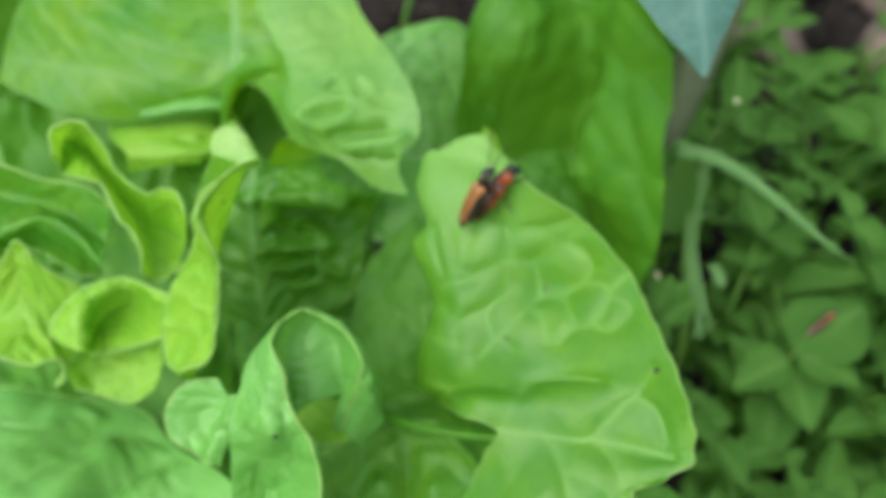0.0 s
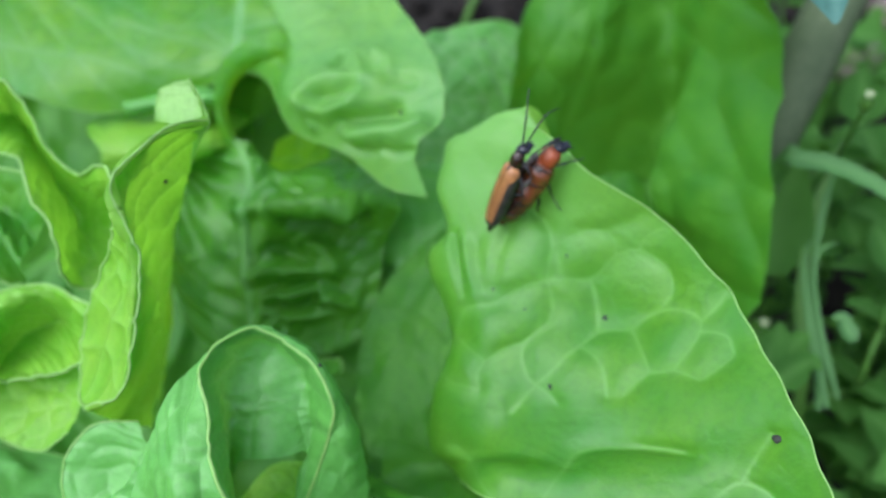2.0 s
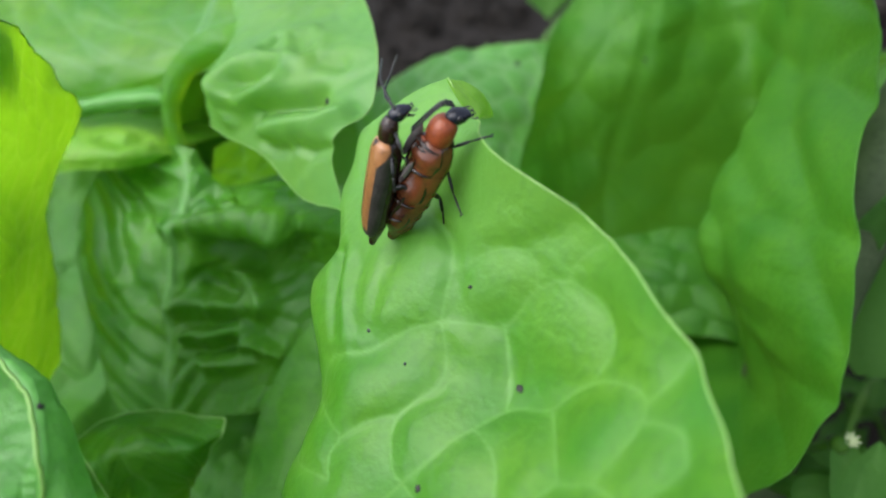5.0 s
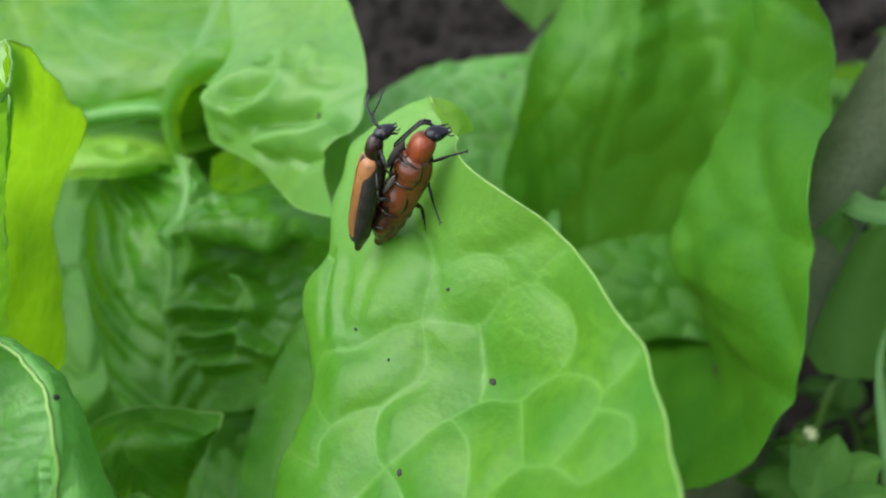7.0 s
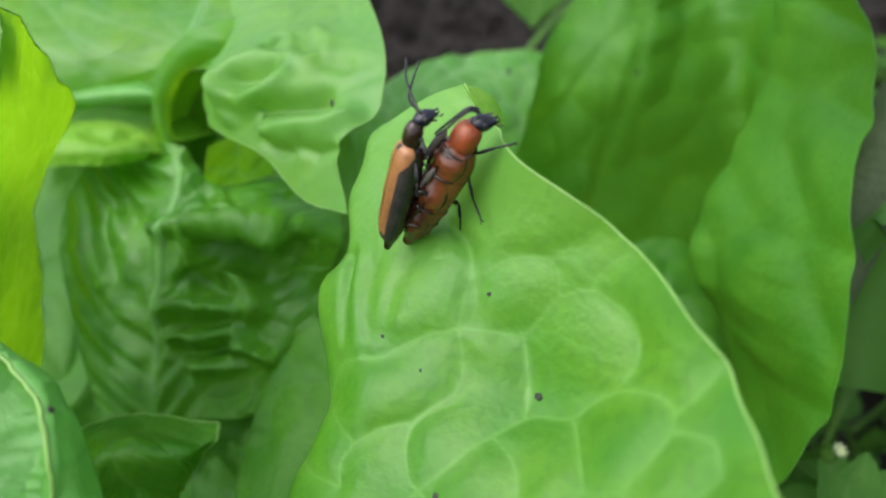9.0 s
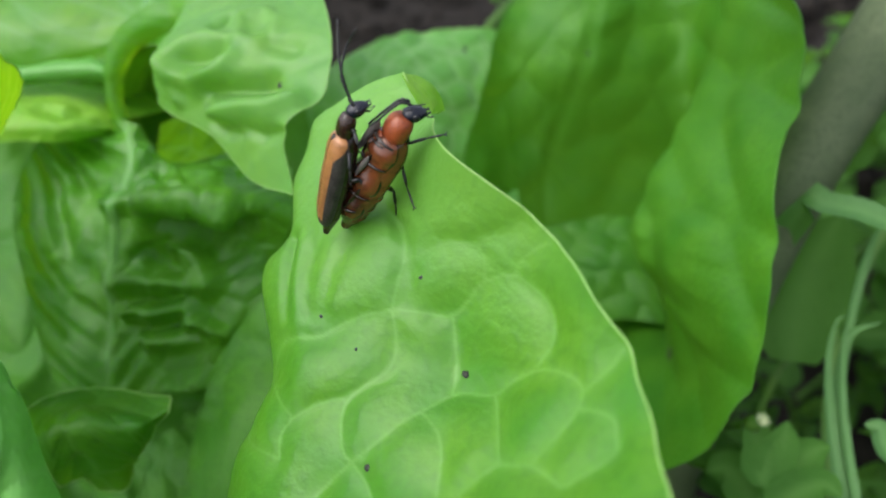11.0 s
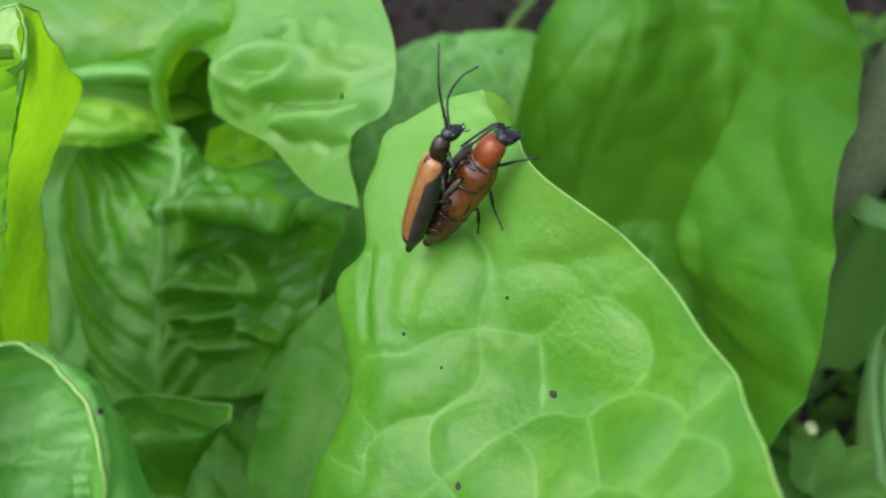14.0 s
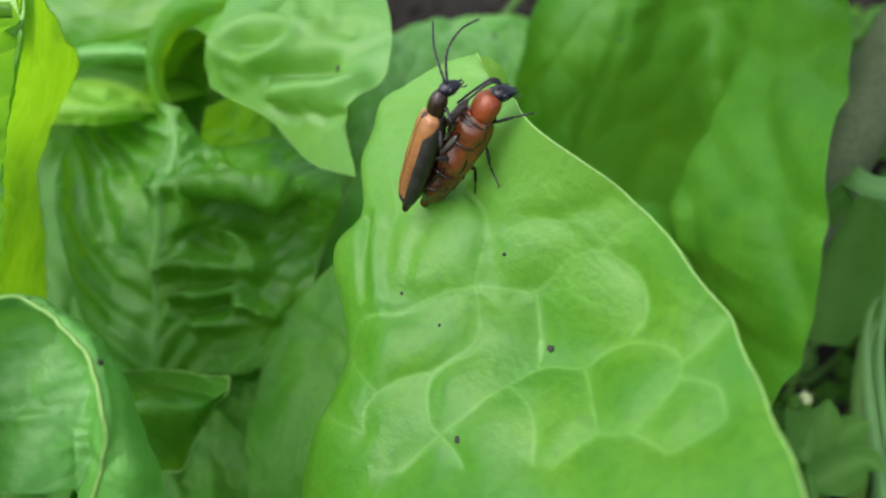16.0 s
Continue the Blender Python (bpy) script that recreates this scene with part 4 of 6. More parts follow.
leaf_of("ring",
    [(-22.7, 27.8, 113.8), (-24.2, 34.5, 117.1), (-24.0, 38.2, 121.6), (-23.8, 40.1, 124.5), (-22.9, 43.4, 127.3), (-21.4, 47.8, 129.6), (-19.6, 51.6, 130.0), (-15.4, 55.5, 130.1), (-11.0, 55.1, 126.6), (-8.0, 52.8, 123.6), (-6.7, 51.4, 120.9), (-6.2, 49.8, 116.2), (-6.0, 47.4, 112.7), (-9.0, 44.5, 111.9)],
    [(-18.7, 29.2, 110.5), (-19.0, 36.2, 113.9), (-18.3, 38.0, 120.7), (-17.8, 37.9, 127.2), (-18.7, 42.0, 129.5), (-19.1, 46.8, 129.8), (-19.2, 50.8, 130.5), (-15.6, 55.1, 130.5), (-11.1, 54.9, 127.4), (-8.3, 52.6, 125.5), (-6.8, 50.6, 123.5), (-6.8, 48.8, 120.0), (-7.7, 46.4, 116.0), (-9.8, 44.1, 114.3)],
    [(-11.9, 26.7, 118.1), (-11.2, 33.7, 121.4), (-12.4, 38.0, 125.3), (-14.9, 40.4, 128.3), (-16.9, 45.6, 130.4), (-18.9, 50.0, 131.2), (-15.8, 54.8, 130.9), (-11.3, 54.2, 128.5), (-8.9, 52.4, 127.3), (-7.4, 50.2, 125.3), (-8.0, 49.3, 122.5), (-9.6, 47.4, 118.5), (-11.2, 44.9, 115.2)],
    [(-14.6, 28.9, 113.7), (-14.7, 35.7, 116.9), (-15.9, 39.9, 119.4), (-16.5, 43.2, 122.3), (-17.7, 47.0, 124.4), (-18.6, 50.7, 126.4), (-16.3, 54.9, 127.1), (-13.0, 54.5, 125.0), (-11.0, 52.9, 123.4), (-10.3, 50.9, 121.6), (-10.3, 49.2, 120.1), (-11.3, 47.0, 117.7), (-12.0, 44.9, 115.3)],
    [(-17.4, 31.0, 107.9), (-18.0, 38.2, 111.5), (-18.3, 42.1, 113.7), (-18.4, 44.5, 115.7), (-17.8, 45.8, 119.4), (-16.4, 46.2, 120.9), (-14.1, 46.5, 120.9), (-12.5, 47.4, 120.2), (-11.3, 48.5, 119.6), (-11.0, 48.2, 118.7), (-11.2, 47.6, 117.5), (-11.5, 46.4, 116.5), (-12.1, 45.1, 114.8)],
    material=LETTUCE_PALE, label="curled pale leaf rolled into a ring", nu=170, nv=130, flat=((1.0, 0.0, 0.0), (0.0, 0.6, 0.8)), cell=4.0, puff=0.45, wave=0.2, seed=41, crumple=0.45, fold=4.0, margins="c", rim=0.17, crease=(2,), quilt=0.35)
leaf_of("ringside",
    [(-33.9, 41.4, 118.9), (-34.5, 44.2, 121.5), (-31.8, 47.3, 123.7), (-27.7, 48.3, 122.8)],
    [(-29.6, 39, 118.6), (-29, 42.3, 118.8), (-27.8, 44, 120), (-25.6, 45.6, 122.4)],
    [(-27, 36.6, 121.8), (-26.4, 39.2, 123.4), (-25.6, 41.5, 124.2), (-24.4, 45, 124.6)],
    [(-25.3, 36.7, 120.5), (-24.2, 39, 123.6), (-23.9, 41.7, 124.6), (-23.5, 45, 124.7)],
    material=LETTUCE_PALE, folds=RINGSIDE_FOLDS_A, nu=60, nv=50, cell=3.0, puff=0.4, wave=0.3, seed=42, crumple=0.4, fold=4.0, margins="a0", quilt=0.35)
leaf_of("ringcup",
    [(-20.1, 44.2, 113.0), (-16.6, 49.9, 113.5), (-11.1, 50.1, 114.3)],
    [(-17.3, 42.5, 115.2), (-14.1, 43.0, 113.9), (-9.6, 43.3, 114.9)],
    material=LETTUCE_YOUNG, nu=50, nv=40, cell=3.0, puff=0.3, wave=0.3, seed=43, crumple=0.4, fold=4.0, margins="z")
leaf_of("low",
    [(-83.4, 56.4, 103.5), (-70.0, 56.9, 102.3), (-61.0, 56.9, 99.9), (-49.9, 55.6, 98.7), (-40.1, 47.5, 102.4)],
    [(-73.4, 41.5, 106.7), (-58.4, 40.9, 107.0), (-49.4, 43.1, 105.0), (-40.5, 43.4, 102.9), (-26.8, 39.0, 109.3)],
    [(-65.6, 29.1, 108.3), (-50.4, 29.3, 109.2), (-41.8, 29.7, 107.1), (-34.6, 31.1, 106.1), (-24.2, 28.1, 109.0), (-15.5, 29.1, 111.3)],
    material=LETTUCE_PALE, label="low spreading leaf with long folds", folds=LOW_FOLDS_A, mid=None, nu=130, nv=110, cell=9.0, puff=0.2, inflate=0.1, wave=0.8, crumple=0.6, fold=13.0, seed=44, margins="a", quilt=0.05)
leaf_of("bottom",
    [(-20.3, 44.7, 101.5), (-12.9, 50.4, 100.2), (-5.9, 53.4, 100.6), (2.3, 52.9, 101.8)],
    [(-18.7, 37.9, 100.8), (-10.3, 43.4, 99.2), (-1.6, 45.4, 101.2), (8.7, 44.7, 103.3)],
    [(-16.8, 29.7, 98.8), (-7.5, 34.1, 98.8), (0.7, 35.5, 100.2), (8.8, 36.2, 101.2)],
    material=LETTUCE, folds=BOTTOM_FOLDS_A, nu=90, nv=80, cell=5.5, puff=0.7, wave=0.8, crumple=0.9, fold=8.0, seed=45, margins="a", quilt=0.2)
leaf_of("small",
    [(-30.2, 64.3, 105.6), (-29.5, 68.3, 105.2), (-27.1, 71.8, 103.5), (-21.5, 72.0, 103.0), (-15.7, 71.4, 104.6)],
    [(-25.4, 62.0, 105.4), (-21.6, 63.6, 107.4), (-18.6, 65.1, 106.3), (-16.0, 66.5, 105.3), (-15.8, 69.3, 103.7)],
    [(-26.3, 62.5, 98.2), (-25.3, 65.0, 97.5), (-24.2, 66.0, 95.0), (-22.4, 66.5, 94.8), (-20.0, 68.5, 97.9)],
    material=LETTUCE, label="small crumpled inner leaf", nu=90, nv=70, cell=4.5, puff=0.3, inflate=0.3, wave=0.5, crumple=0.5, fold=6.0, seed=46, margins="az01", quilt=0.6)
# shade deep in the head is coloured in by the darker green
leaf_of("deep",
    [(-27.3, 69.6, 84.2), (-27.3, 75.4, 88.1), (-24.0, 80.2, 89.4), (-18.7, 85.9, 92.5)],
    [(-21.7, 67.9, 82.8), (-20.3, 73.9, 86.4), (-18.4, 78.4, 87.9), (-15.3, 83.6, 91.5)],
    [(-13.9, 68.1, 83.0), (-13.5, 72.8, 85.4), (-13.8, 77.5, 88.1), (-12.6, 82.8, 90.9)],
    material=LETTUCE_SHADED, nu=80, nv=60, cell=4.0, puff=0.6, wave=0.4, crumple=1.2, seed=47, margins="a", teeth=0.5)
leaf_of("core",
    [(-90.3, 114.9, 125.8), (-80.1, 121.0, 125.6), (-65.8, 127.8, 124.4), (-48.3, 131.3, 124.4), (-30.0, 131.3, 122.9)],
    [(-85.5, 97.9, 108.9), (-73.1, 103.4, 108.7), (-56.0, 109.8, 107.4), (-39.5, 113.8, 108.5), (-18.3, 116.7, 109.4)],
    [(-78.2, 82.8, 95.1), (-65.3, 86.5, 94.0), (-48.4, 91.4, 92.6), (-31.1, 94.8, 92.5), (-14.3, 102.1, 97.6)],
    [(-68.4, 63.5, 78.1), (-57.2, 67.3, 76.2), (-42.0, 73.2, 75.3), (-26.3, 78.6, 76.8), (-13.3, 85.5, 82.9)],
    material=LETTUCE_SHADED, nu=90, nv=90, cell=9.0, puff=1.2, wave=1.8, seed=51, crumple=2.5, fold=10.0, margins="")
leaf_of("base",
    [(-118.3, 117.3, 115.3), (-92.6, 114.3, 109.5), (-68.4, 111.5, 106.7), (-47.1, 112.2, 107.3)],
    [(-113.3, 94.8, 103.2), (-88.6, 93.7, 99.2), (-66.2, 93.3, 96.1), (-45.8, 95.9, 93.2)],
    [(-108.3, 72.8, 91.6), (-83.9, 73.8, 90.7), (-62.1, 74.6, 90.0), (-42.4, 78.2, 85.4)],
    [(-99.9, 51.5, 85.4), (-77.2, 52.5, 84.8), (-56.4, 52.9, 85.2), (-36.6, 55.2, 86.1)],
    material=LETTUCE_SHADED, nu=90, nv=90, cell=9.0, puff=1.0, wave=1.8, seed=52, crumple=2.5, fold=10.0, margins="")
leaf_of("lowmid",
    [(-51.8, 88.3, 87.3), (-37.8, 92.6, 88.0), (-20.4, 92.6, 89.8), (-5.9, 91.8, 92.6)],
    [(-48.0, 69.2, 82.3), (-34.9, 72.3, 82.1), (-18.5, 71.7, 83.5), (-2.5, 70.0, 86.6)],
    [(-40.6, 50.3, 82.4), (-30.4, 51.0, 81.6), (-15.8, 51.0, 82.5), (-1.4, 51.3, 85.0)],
    material=LETTUCE_SHADED, nu=80, nv=80, cell=8.0, puff=1.0, wave=1.6, seed=53, crumple=2.5, fold=10.0, margins="")
leaf_of("flap",
    [(-61.4, 114.3, 118.7), (-53.7, 115.3, 118.3), (-46.3, 116.4, 117.8), (-39.8, 116.8, 115.3)],
    [(-61.4, 101.3, 122.7), (-53.7, 102.3, 122.3), (-46.3, 103.4, 121.8), (-39.8, 103.8, 119.3)],
    [(-56.5, 95.3, 122.6), (-48.6, 96.1, 122.2), (-42.8, 97.5, 121.7), (-38.5, 101.2, 119.3)],
    [(-56.9, 93.6, 119.2), (-49.5, 94.4, 120.3), (-43.5, 96.1, 119.7), (-40.7, 100.3, 118.9)],
    material=LETTUCE_YOUNG, label="yellow-green folded leaf edge", folds=FLAP_FOLDS, nu=90, nv=60, cell=5.0, puff=0.3, wave=0.6, crumple=0.4, fold=6.0, seed=54, margins="")
leaf_of("wedge",
    [(-29.2, 98.6, 121.5), (-25.6, 100.7, 122.6), (-21.5, 101.7, 121.9)],
    [(-32.1, 98.8, 116.3), (-27.5, 99.0, 116.2), (-22.2, 100.4, 117.3)],
    material=LETTUCE_TOP, nu=50, nv=40, cell=4.0, puff=0.4, wave=0.4, crumple=0.5, fold=4.0, seed=56, margins="")
# sheet whose dark green stands for the shade inside the fold
leaf_of("hollow",
    [(-43.8, 104.4, 117.3), (-42.4, 106.2, 122.3), (-39.3, 107.8, 126.2), (-35.2, 109.2, 128.1), (-30.4, 110.8, 130.4)],
    [(-47.8, 113, 109.6), (-46.7, 115.3, 115.6), (-44.1, 116.8, 120.2), (-40.6, 118, 122.7), (-36.2, 119.3, 125.1)],
    [(-40.4, 113.4, 111.5), (-39.7, 114.8, 116.7), (-38.3, 115, 120.3), (-36.1, 115.5, 123.3), (-32.8, 115.8, 125.2)],
    material=LETTUCE_SHADED, label="shaded hollow of a folded leaf", nu=50, nv=40, cell=6.0, puff=0.2, wave=0.2, crumple=0.2, seed=57, margins="")
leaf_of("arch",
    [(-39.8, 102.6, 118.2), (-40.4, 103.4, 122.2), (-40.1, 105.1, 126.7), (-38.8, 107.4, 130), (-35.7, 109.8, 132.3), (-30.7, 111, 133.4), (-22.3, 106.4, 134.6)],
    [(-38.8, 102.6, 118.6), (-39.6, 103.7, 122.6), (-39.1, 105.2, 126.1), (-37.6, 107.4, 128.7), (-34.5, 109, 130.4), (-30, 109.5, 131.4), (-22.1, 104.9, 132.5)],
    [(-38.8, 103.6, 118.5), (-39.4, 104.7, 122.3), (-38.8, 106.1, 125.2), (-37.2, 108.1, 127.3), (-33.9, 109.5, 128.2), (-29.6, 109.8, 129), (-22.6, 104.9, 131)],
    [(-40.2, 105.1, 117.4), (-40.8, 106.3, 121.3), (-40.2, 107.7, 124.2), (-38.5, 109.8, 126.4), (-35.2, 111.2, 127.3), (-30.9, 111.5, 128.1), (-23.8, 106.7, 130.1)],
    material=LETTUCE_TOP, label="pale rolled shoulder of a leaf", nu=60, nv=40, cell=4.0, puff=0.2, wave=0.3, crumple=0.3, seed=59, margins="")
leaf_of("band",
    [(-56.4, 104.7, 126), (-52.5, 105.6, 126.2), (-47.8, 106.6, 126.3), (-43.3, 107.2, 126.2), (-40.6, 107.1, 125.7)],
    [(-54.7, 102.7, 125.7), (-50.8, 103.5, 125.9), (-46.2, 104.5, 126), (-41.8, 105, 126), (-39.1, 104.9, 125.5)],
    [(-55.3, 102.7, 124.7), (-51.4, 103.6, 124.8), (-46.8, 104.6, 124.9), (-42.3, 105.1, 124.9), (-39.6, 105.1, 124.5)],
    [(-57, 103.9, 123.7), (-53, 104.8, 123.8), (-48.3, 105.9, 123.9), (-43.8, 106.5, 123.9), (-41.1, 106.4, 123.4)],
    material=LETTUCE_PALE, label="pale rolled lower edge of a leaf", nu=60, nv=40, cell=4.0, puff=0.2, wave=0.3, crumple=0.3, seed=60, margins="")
leaf_of("leftfar",
    [(-100.0, 121.5, 121.5), (-92.8, 119.9, 119.8), (-85.6, 116.5, 116.4)],
    [(-97.1, 107.6, 114.8), (-90.8, 108.1, 113.6), (-84.3, 108.7, 112.3)],
    [(-95.6, 97.4, 108.7), (-89.4, 99.2, 108.5), (-83.0, 100.1, 107.6)],
    material=LETTUCE_DARK, nu=50, nv=50, cell=5.0, puff=0.9, wave=0.6, seed=48)
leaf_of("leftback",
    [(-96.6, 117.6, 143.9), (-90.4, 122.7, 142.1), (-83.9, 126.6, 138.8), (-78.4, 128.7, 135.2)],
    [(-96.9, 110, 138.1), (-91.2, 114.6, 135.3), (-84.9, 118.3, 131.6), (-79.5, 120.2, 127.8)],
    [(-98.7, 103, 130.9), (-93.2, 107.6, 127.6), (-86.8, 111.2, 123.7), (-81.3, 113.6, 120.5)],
    material=LETTUCE_SHADED, nu=60, nv=50, cell=6.0, puff=0.5, inflate=0.3, wave=0.6, crumple=0.6, seed=62, margins="")
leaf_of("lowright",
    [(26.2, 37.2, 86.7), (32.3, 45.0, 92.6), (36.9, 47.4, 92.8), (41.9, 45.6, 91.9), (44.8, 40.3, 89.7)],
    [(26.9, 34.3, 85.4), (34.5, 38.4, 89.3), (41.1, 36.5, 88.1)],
    material=LETTUCE_SHADED, nu=50, nv=40, cell=4.0, puff=0.5, wave=0.4, seed=49, margins="a")
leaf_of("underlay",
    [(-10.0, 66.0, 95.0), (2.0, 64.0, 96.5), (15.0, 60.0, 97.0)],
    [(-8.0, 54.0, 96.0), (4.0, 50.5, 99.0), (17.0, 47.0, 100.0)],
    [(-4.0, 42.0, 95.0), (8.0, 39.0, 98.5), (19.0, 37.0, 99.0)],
    material=LETTUCE_SHADED, nu=60, nv=50, cell=6.0, puff=0.4, inflate=0.2, wave=0.6, crumple=0.6, seed=58, margins="")
leaf_grid = {key: (grid.reshape(-1, 3), normal.reshape(-1, 3)) for key, (ob, grid, normal) in LEAVES.items()}
mesh_object("stem", *tube(curve_points([(-22, 78, 14), (-24, 80, 45), (-26, 78, 80)], 12) * MM, np.array([9, 8, 5]) * MM, 12), RIB, lettuce, "short pale stem")


def on_leaf(key, point):
    """The place and the upward normal of a leaf's blade nearest to a point in millimetres."""
    places, normals = leaf_grid[key]
    k = int(np.argmin(((places - np.asarray(point) * MM) ** 2).sum(1)))
    return Vector(places[k]), Vector(normals[k])


# ---- specks on the leaves ----
def lump(size, seed, squash=0.5):
    r = random.Random(seed)
    bm = bmesh.new()
    bmesh.ops.create_icosphere(bm, subdivisions=2, radius=1.0)
    for vert in bm.verts:
        vert.co *= 1 + 0.35 * noise.noise(vert.co * 1.7 + Vector((r.random() * 50, 0, 0)))
        vert.co = Vector((vert.co.x * size, vert.co.y * size * 0.75, vert.co.z * size * squash))
    for face in bm.faces:
        face.smooth = True
    return bm


def single(name, bm, material, place, label, category, group=""):
    me = bpy.data.meshes.new(name)
    bm.to_mesh(me)
    bm.free()
    me.materials.append(material)
    ob = new(name, me)
    ob.matrix_basis = place
    return tagged(ob, label, category, group)


for k, (key, x, y, z, size) in enumerate((
        ("main", 19.0, 66.5, 120.8, 0.36), ("main", 35.4, 50.2, 123.6, 0.5), ("top", -6.5, 94.4, 129.7, 0.45), ("main", 11.5, 57.6, 119.5, 0.3),
        ("main", 6.5, 69.5, 121.5, 0.18), ("main", 14.5, 70.6, 126.2, 0.2), ("far", -8.0, 148.0, 105.0, 0.7), ("curl", -27.5, 68.0, 138.0, 0.35),
        ("ring", -9.0, 53.0, 128.0, 0.3), ("innerc", -52.0, 57.0, 125.0, 0.4), ("innerc", -50.0, 63.0, 128.0, 0.3), ("main", 10.0, 66.5, 121.8, 0.15),
        ("back", 19.1, 138.2, 116.5, 0.28), ("ring", -16.0, 36.0, 128.0, 0.35))):
    place, up = on_leaf(key, (x, y, z))
    turn = up.to_track_quat("Z", "Y").to_matrix().to_4x4()
    single("speck", lump(size * MM, k), SPECK, Matrix.Translation(place + up * 0.1 * size * MM) @ turn @ pose(0, 0, 0, 0, 0, 40 * k), "tiny dark crumb of dirt lying on a lettuce leaf", "speck", "specks on the lettuce")


# ---- beetles ----
def standing(origin, ahead, up):
    """A pose at a place in millimetres with x along ahead and z towards up."""
    f = Vector(ahead).normalized()
    u = Vector(up)
    u = (u - f * u.dot(f)).normalized()
    s = u.cross(f)
    return Matrix.Translation(Vector(origin) * MM) @ Matrix((f, s, u)).transposed().to_4x4()


def shell(rows, a0=0.0, a1=360.0, sides=20, stout=1.0):
    """A body of elliptic rings: rows of x, half width, half height, centre height (millimetres), over a range of angles from the right side up."""
    rows = curve_rows(rows) * (1, stout, stout, stout)
    closed = abs(a1 - a0) >= 360
    count = sides if closed else sides + 1
    verts, faces = [], []
    for x, wide, high, mid_z in rows:
        for k in range(count):
            a = radians(a0 + (a1 - a0) * k / sides)
            verts.append((x * MM, -math.cos(a) * wide * MM, (mid_z + math.sin(a) * high) * MM))
    for i in range(len(rows) - 1):
        for k in range(sides):
            p, q = i * count + k, i * count + (k + 1) % count
            faces.append((p, q, q + count, p + count))
    if closed:
        faces += [tuple(range(count))[::-1], tuple(range((len(rows) - 1) * count, len(rows) * count))]
    return verts, faces


def curve_rows(rows, per=5):
    p = np.asarray(rows, float)
    s = np.linspace(0, len(p) - 1, (len(p) - 1) * per + 1)
    q = np.vstack([2 * p[0] - p[1], p, 2 * p[-1] - p[-2]])
    out = []
    for w in s:
        i = min(int(w), len(p) - 2)
        k = w - i
        a, b, c, d = q[i:i + 4]
        out.append(0.5 * (2 * b + (c - a) * k + (2 * a - 5 * b + 4 * c - d) * k ** 2 + (3 * b - a - 3 * c + d) * k ** 3))
    out = np.array(out)
    out[:, 1:3] = np.maximum(out[:, 1:3], 0.02)
    return out


def jointed(points, radii, sides=8):
    return tube(curve_points(points, 5 * len(points)) * MM, np.asarray(radii) * MM, sides)


def leg(name, parent, points, material=BLACK, thick=0.24):
    """Thigh, shin and foot in one bent limb, thickest at the thigh."""
    p = [np.asarray(q, float) for q in points]
    verts, faces = [], []
    for i, (a, b) in enumerate(zip(p, p[1:])):
        w = thick * (1.0, 0.7, 0.45, 0.4)[min(i, 3)]
        tv, tf = tube(np.array([a, a + (b - a) * 0.3, a + (b - a) * 0.7, b]) * MM, np.array([w * 0.65, w, w, w * 0.55]) * MM, 7)
        n0 = len(verts)
        verts += tv
        faces += [tuple(k + n0 for k in f) for f in tf]
    foot = p[-1] - p[-2]
    side = np.cross(foot, (0.3, 0.2, 1.0))
    side /= np.linalg.norm(side) + 1e-9
    for sgn in (-1, 1):
        tv, tf = tube(np.array([p[-1], p[-1] + 0.12 * foot / np.linalg.norm(foot) * 2 + sgn * 0.16 * side]) * MM, np.array([0.07, 0.03]) * MM, 5)
        n0 = len(verts)
        verts += tv
        faces += [tuple(k + n0 for k in f) for f in tf]
    return mesh_object(name, verts, faces, material, parent)


def beads(points, material, name, parent, radius=0.115, segments=11, nod=Matrix()):
    """A feeler of many joints, its origin at the first point."""
    p = curve_points(points, segments * 6 + 1)
    base = p[0].copy()
    p = p - base
    s = np.arange(len(p)) % 6
    w = radius * (0.78 + 0.32 * np.sin(np.pi * s / 6)) * np.linspace(1.05, 0.7, len(p))
    tv, tf = tube(p * MM, w * MM, 7)
    ob = mesh_object(name, tv, tf, material, parent)
    ob.matrix_basis = nod.inverted() @ Matrix.Translation(Vector(base) * MM)
    return ob


def elytron(parent, side, rows, material, edge, label, flank=8):
    """One wing case: a curved shell from the lower flank to the seam, dark along the flank and at the tip."""
    a0, a1 = (-14.0, 88.5) if side < 0 else (194.0, 91.5)
    sides = 18
    verts, faces = shell(rows, a0, a1, sides)
    count = sides + 1
    outer = len(verts) // count
    slots = []
    for i in range(outer - 1):
        for k in range(sides):
            slots.append(1 if edge is not None and (k < flank * min(1.0, max(0.15, (0.86 - i / outer) / 0.2)) or i < outer * 0.15 + 0.6 * math.sin(k)) else 0)
    return mesh_object("wing_case", verts, faces, material, parent, label, None, (edge or material,), slots)


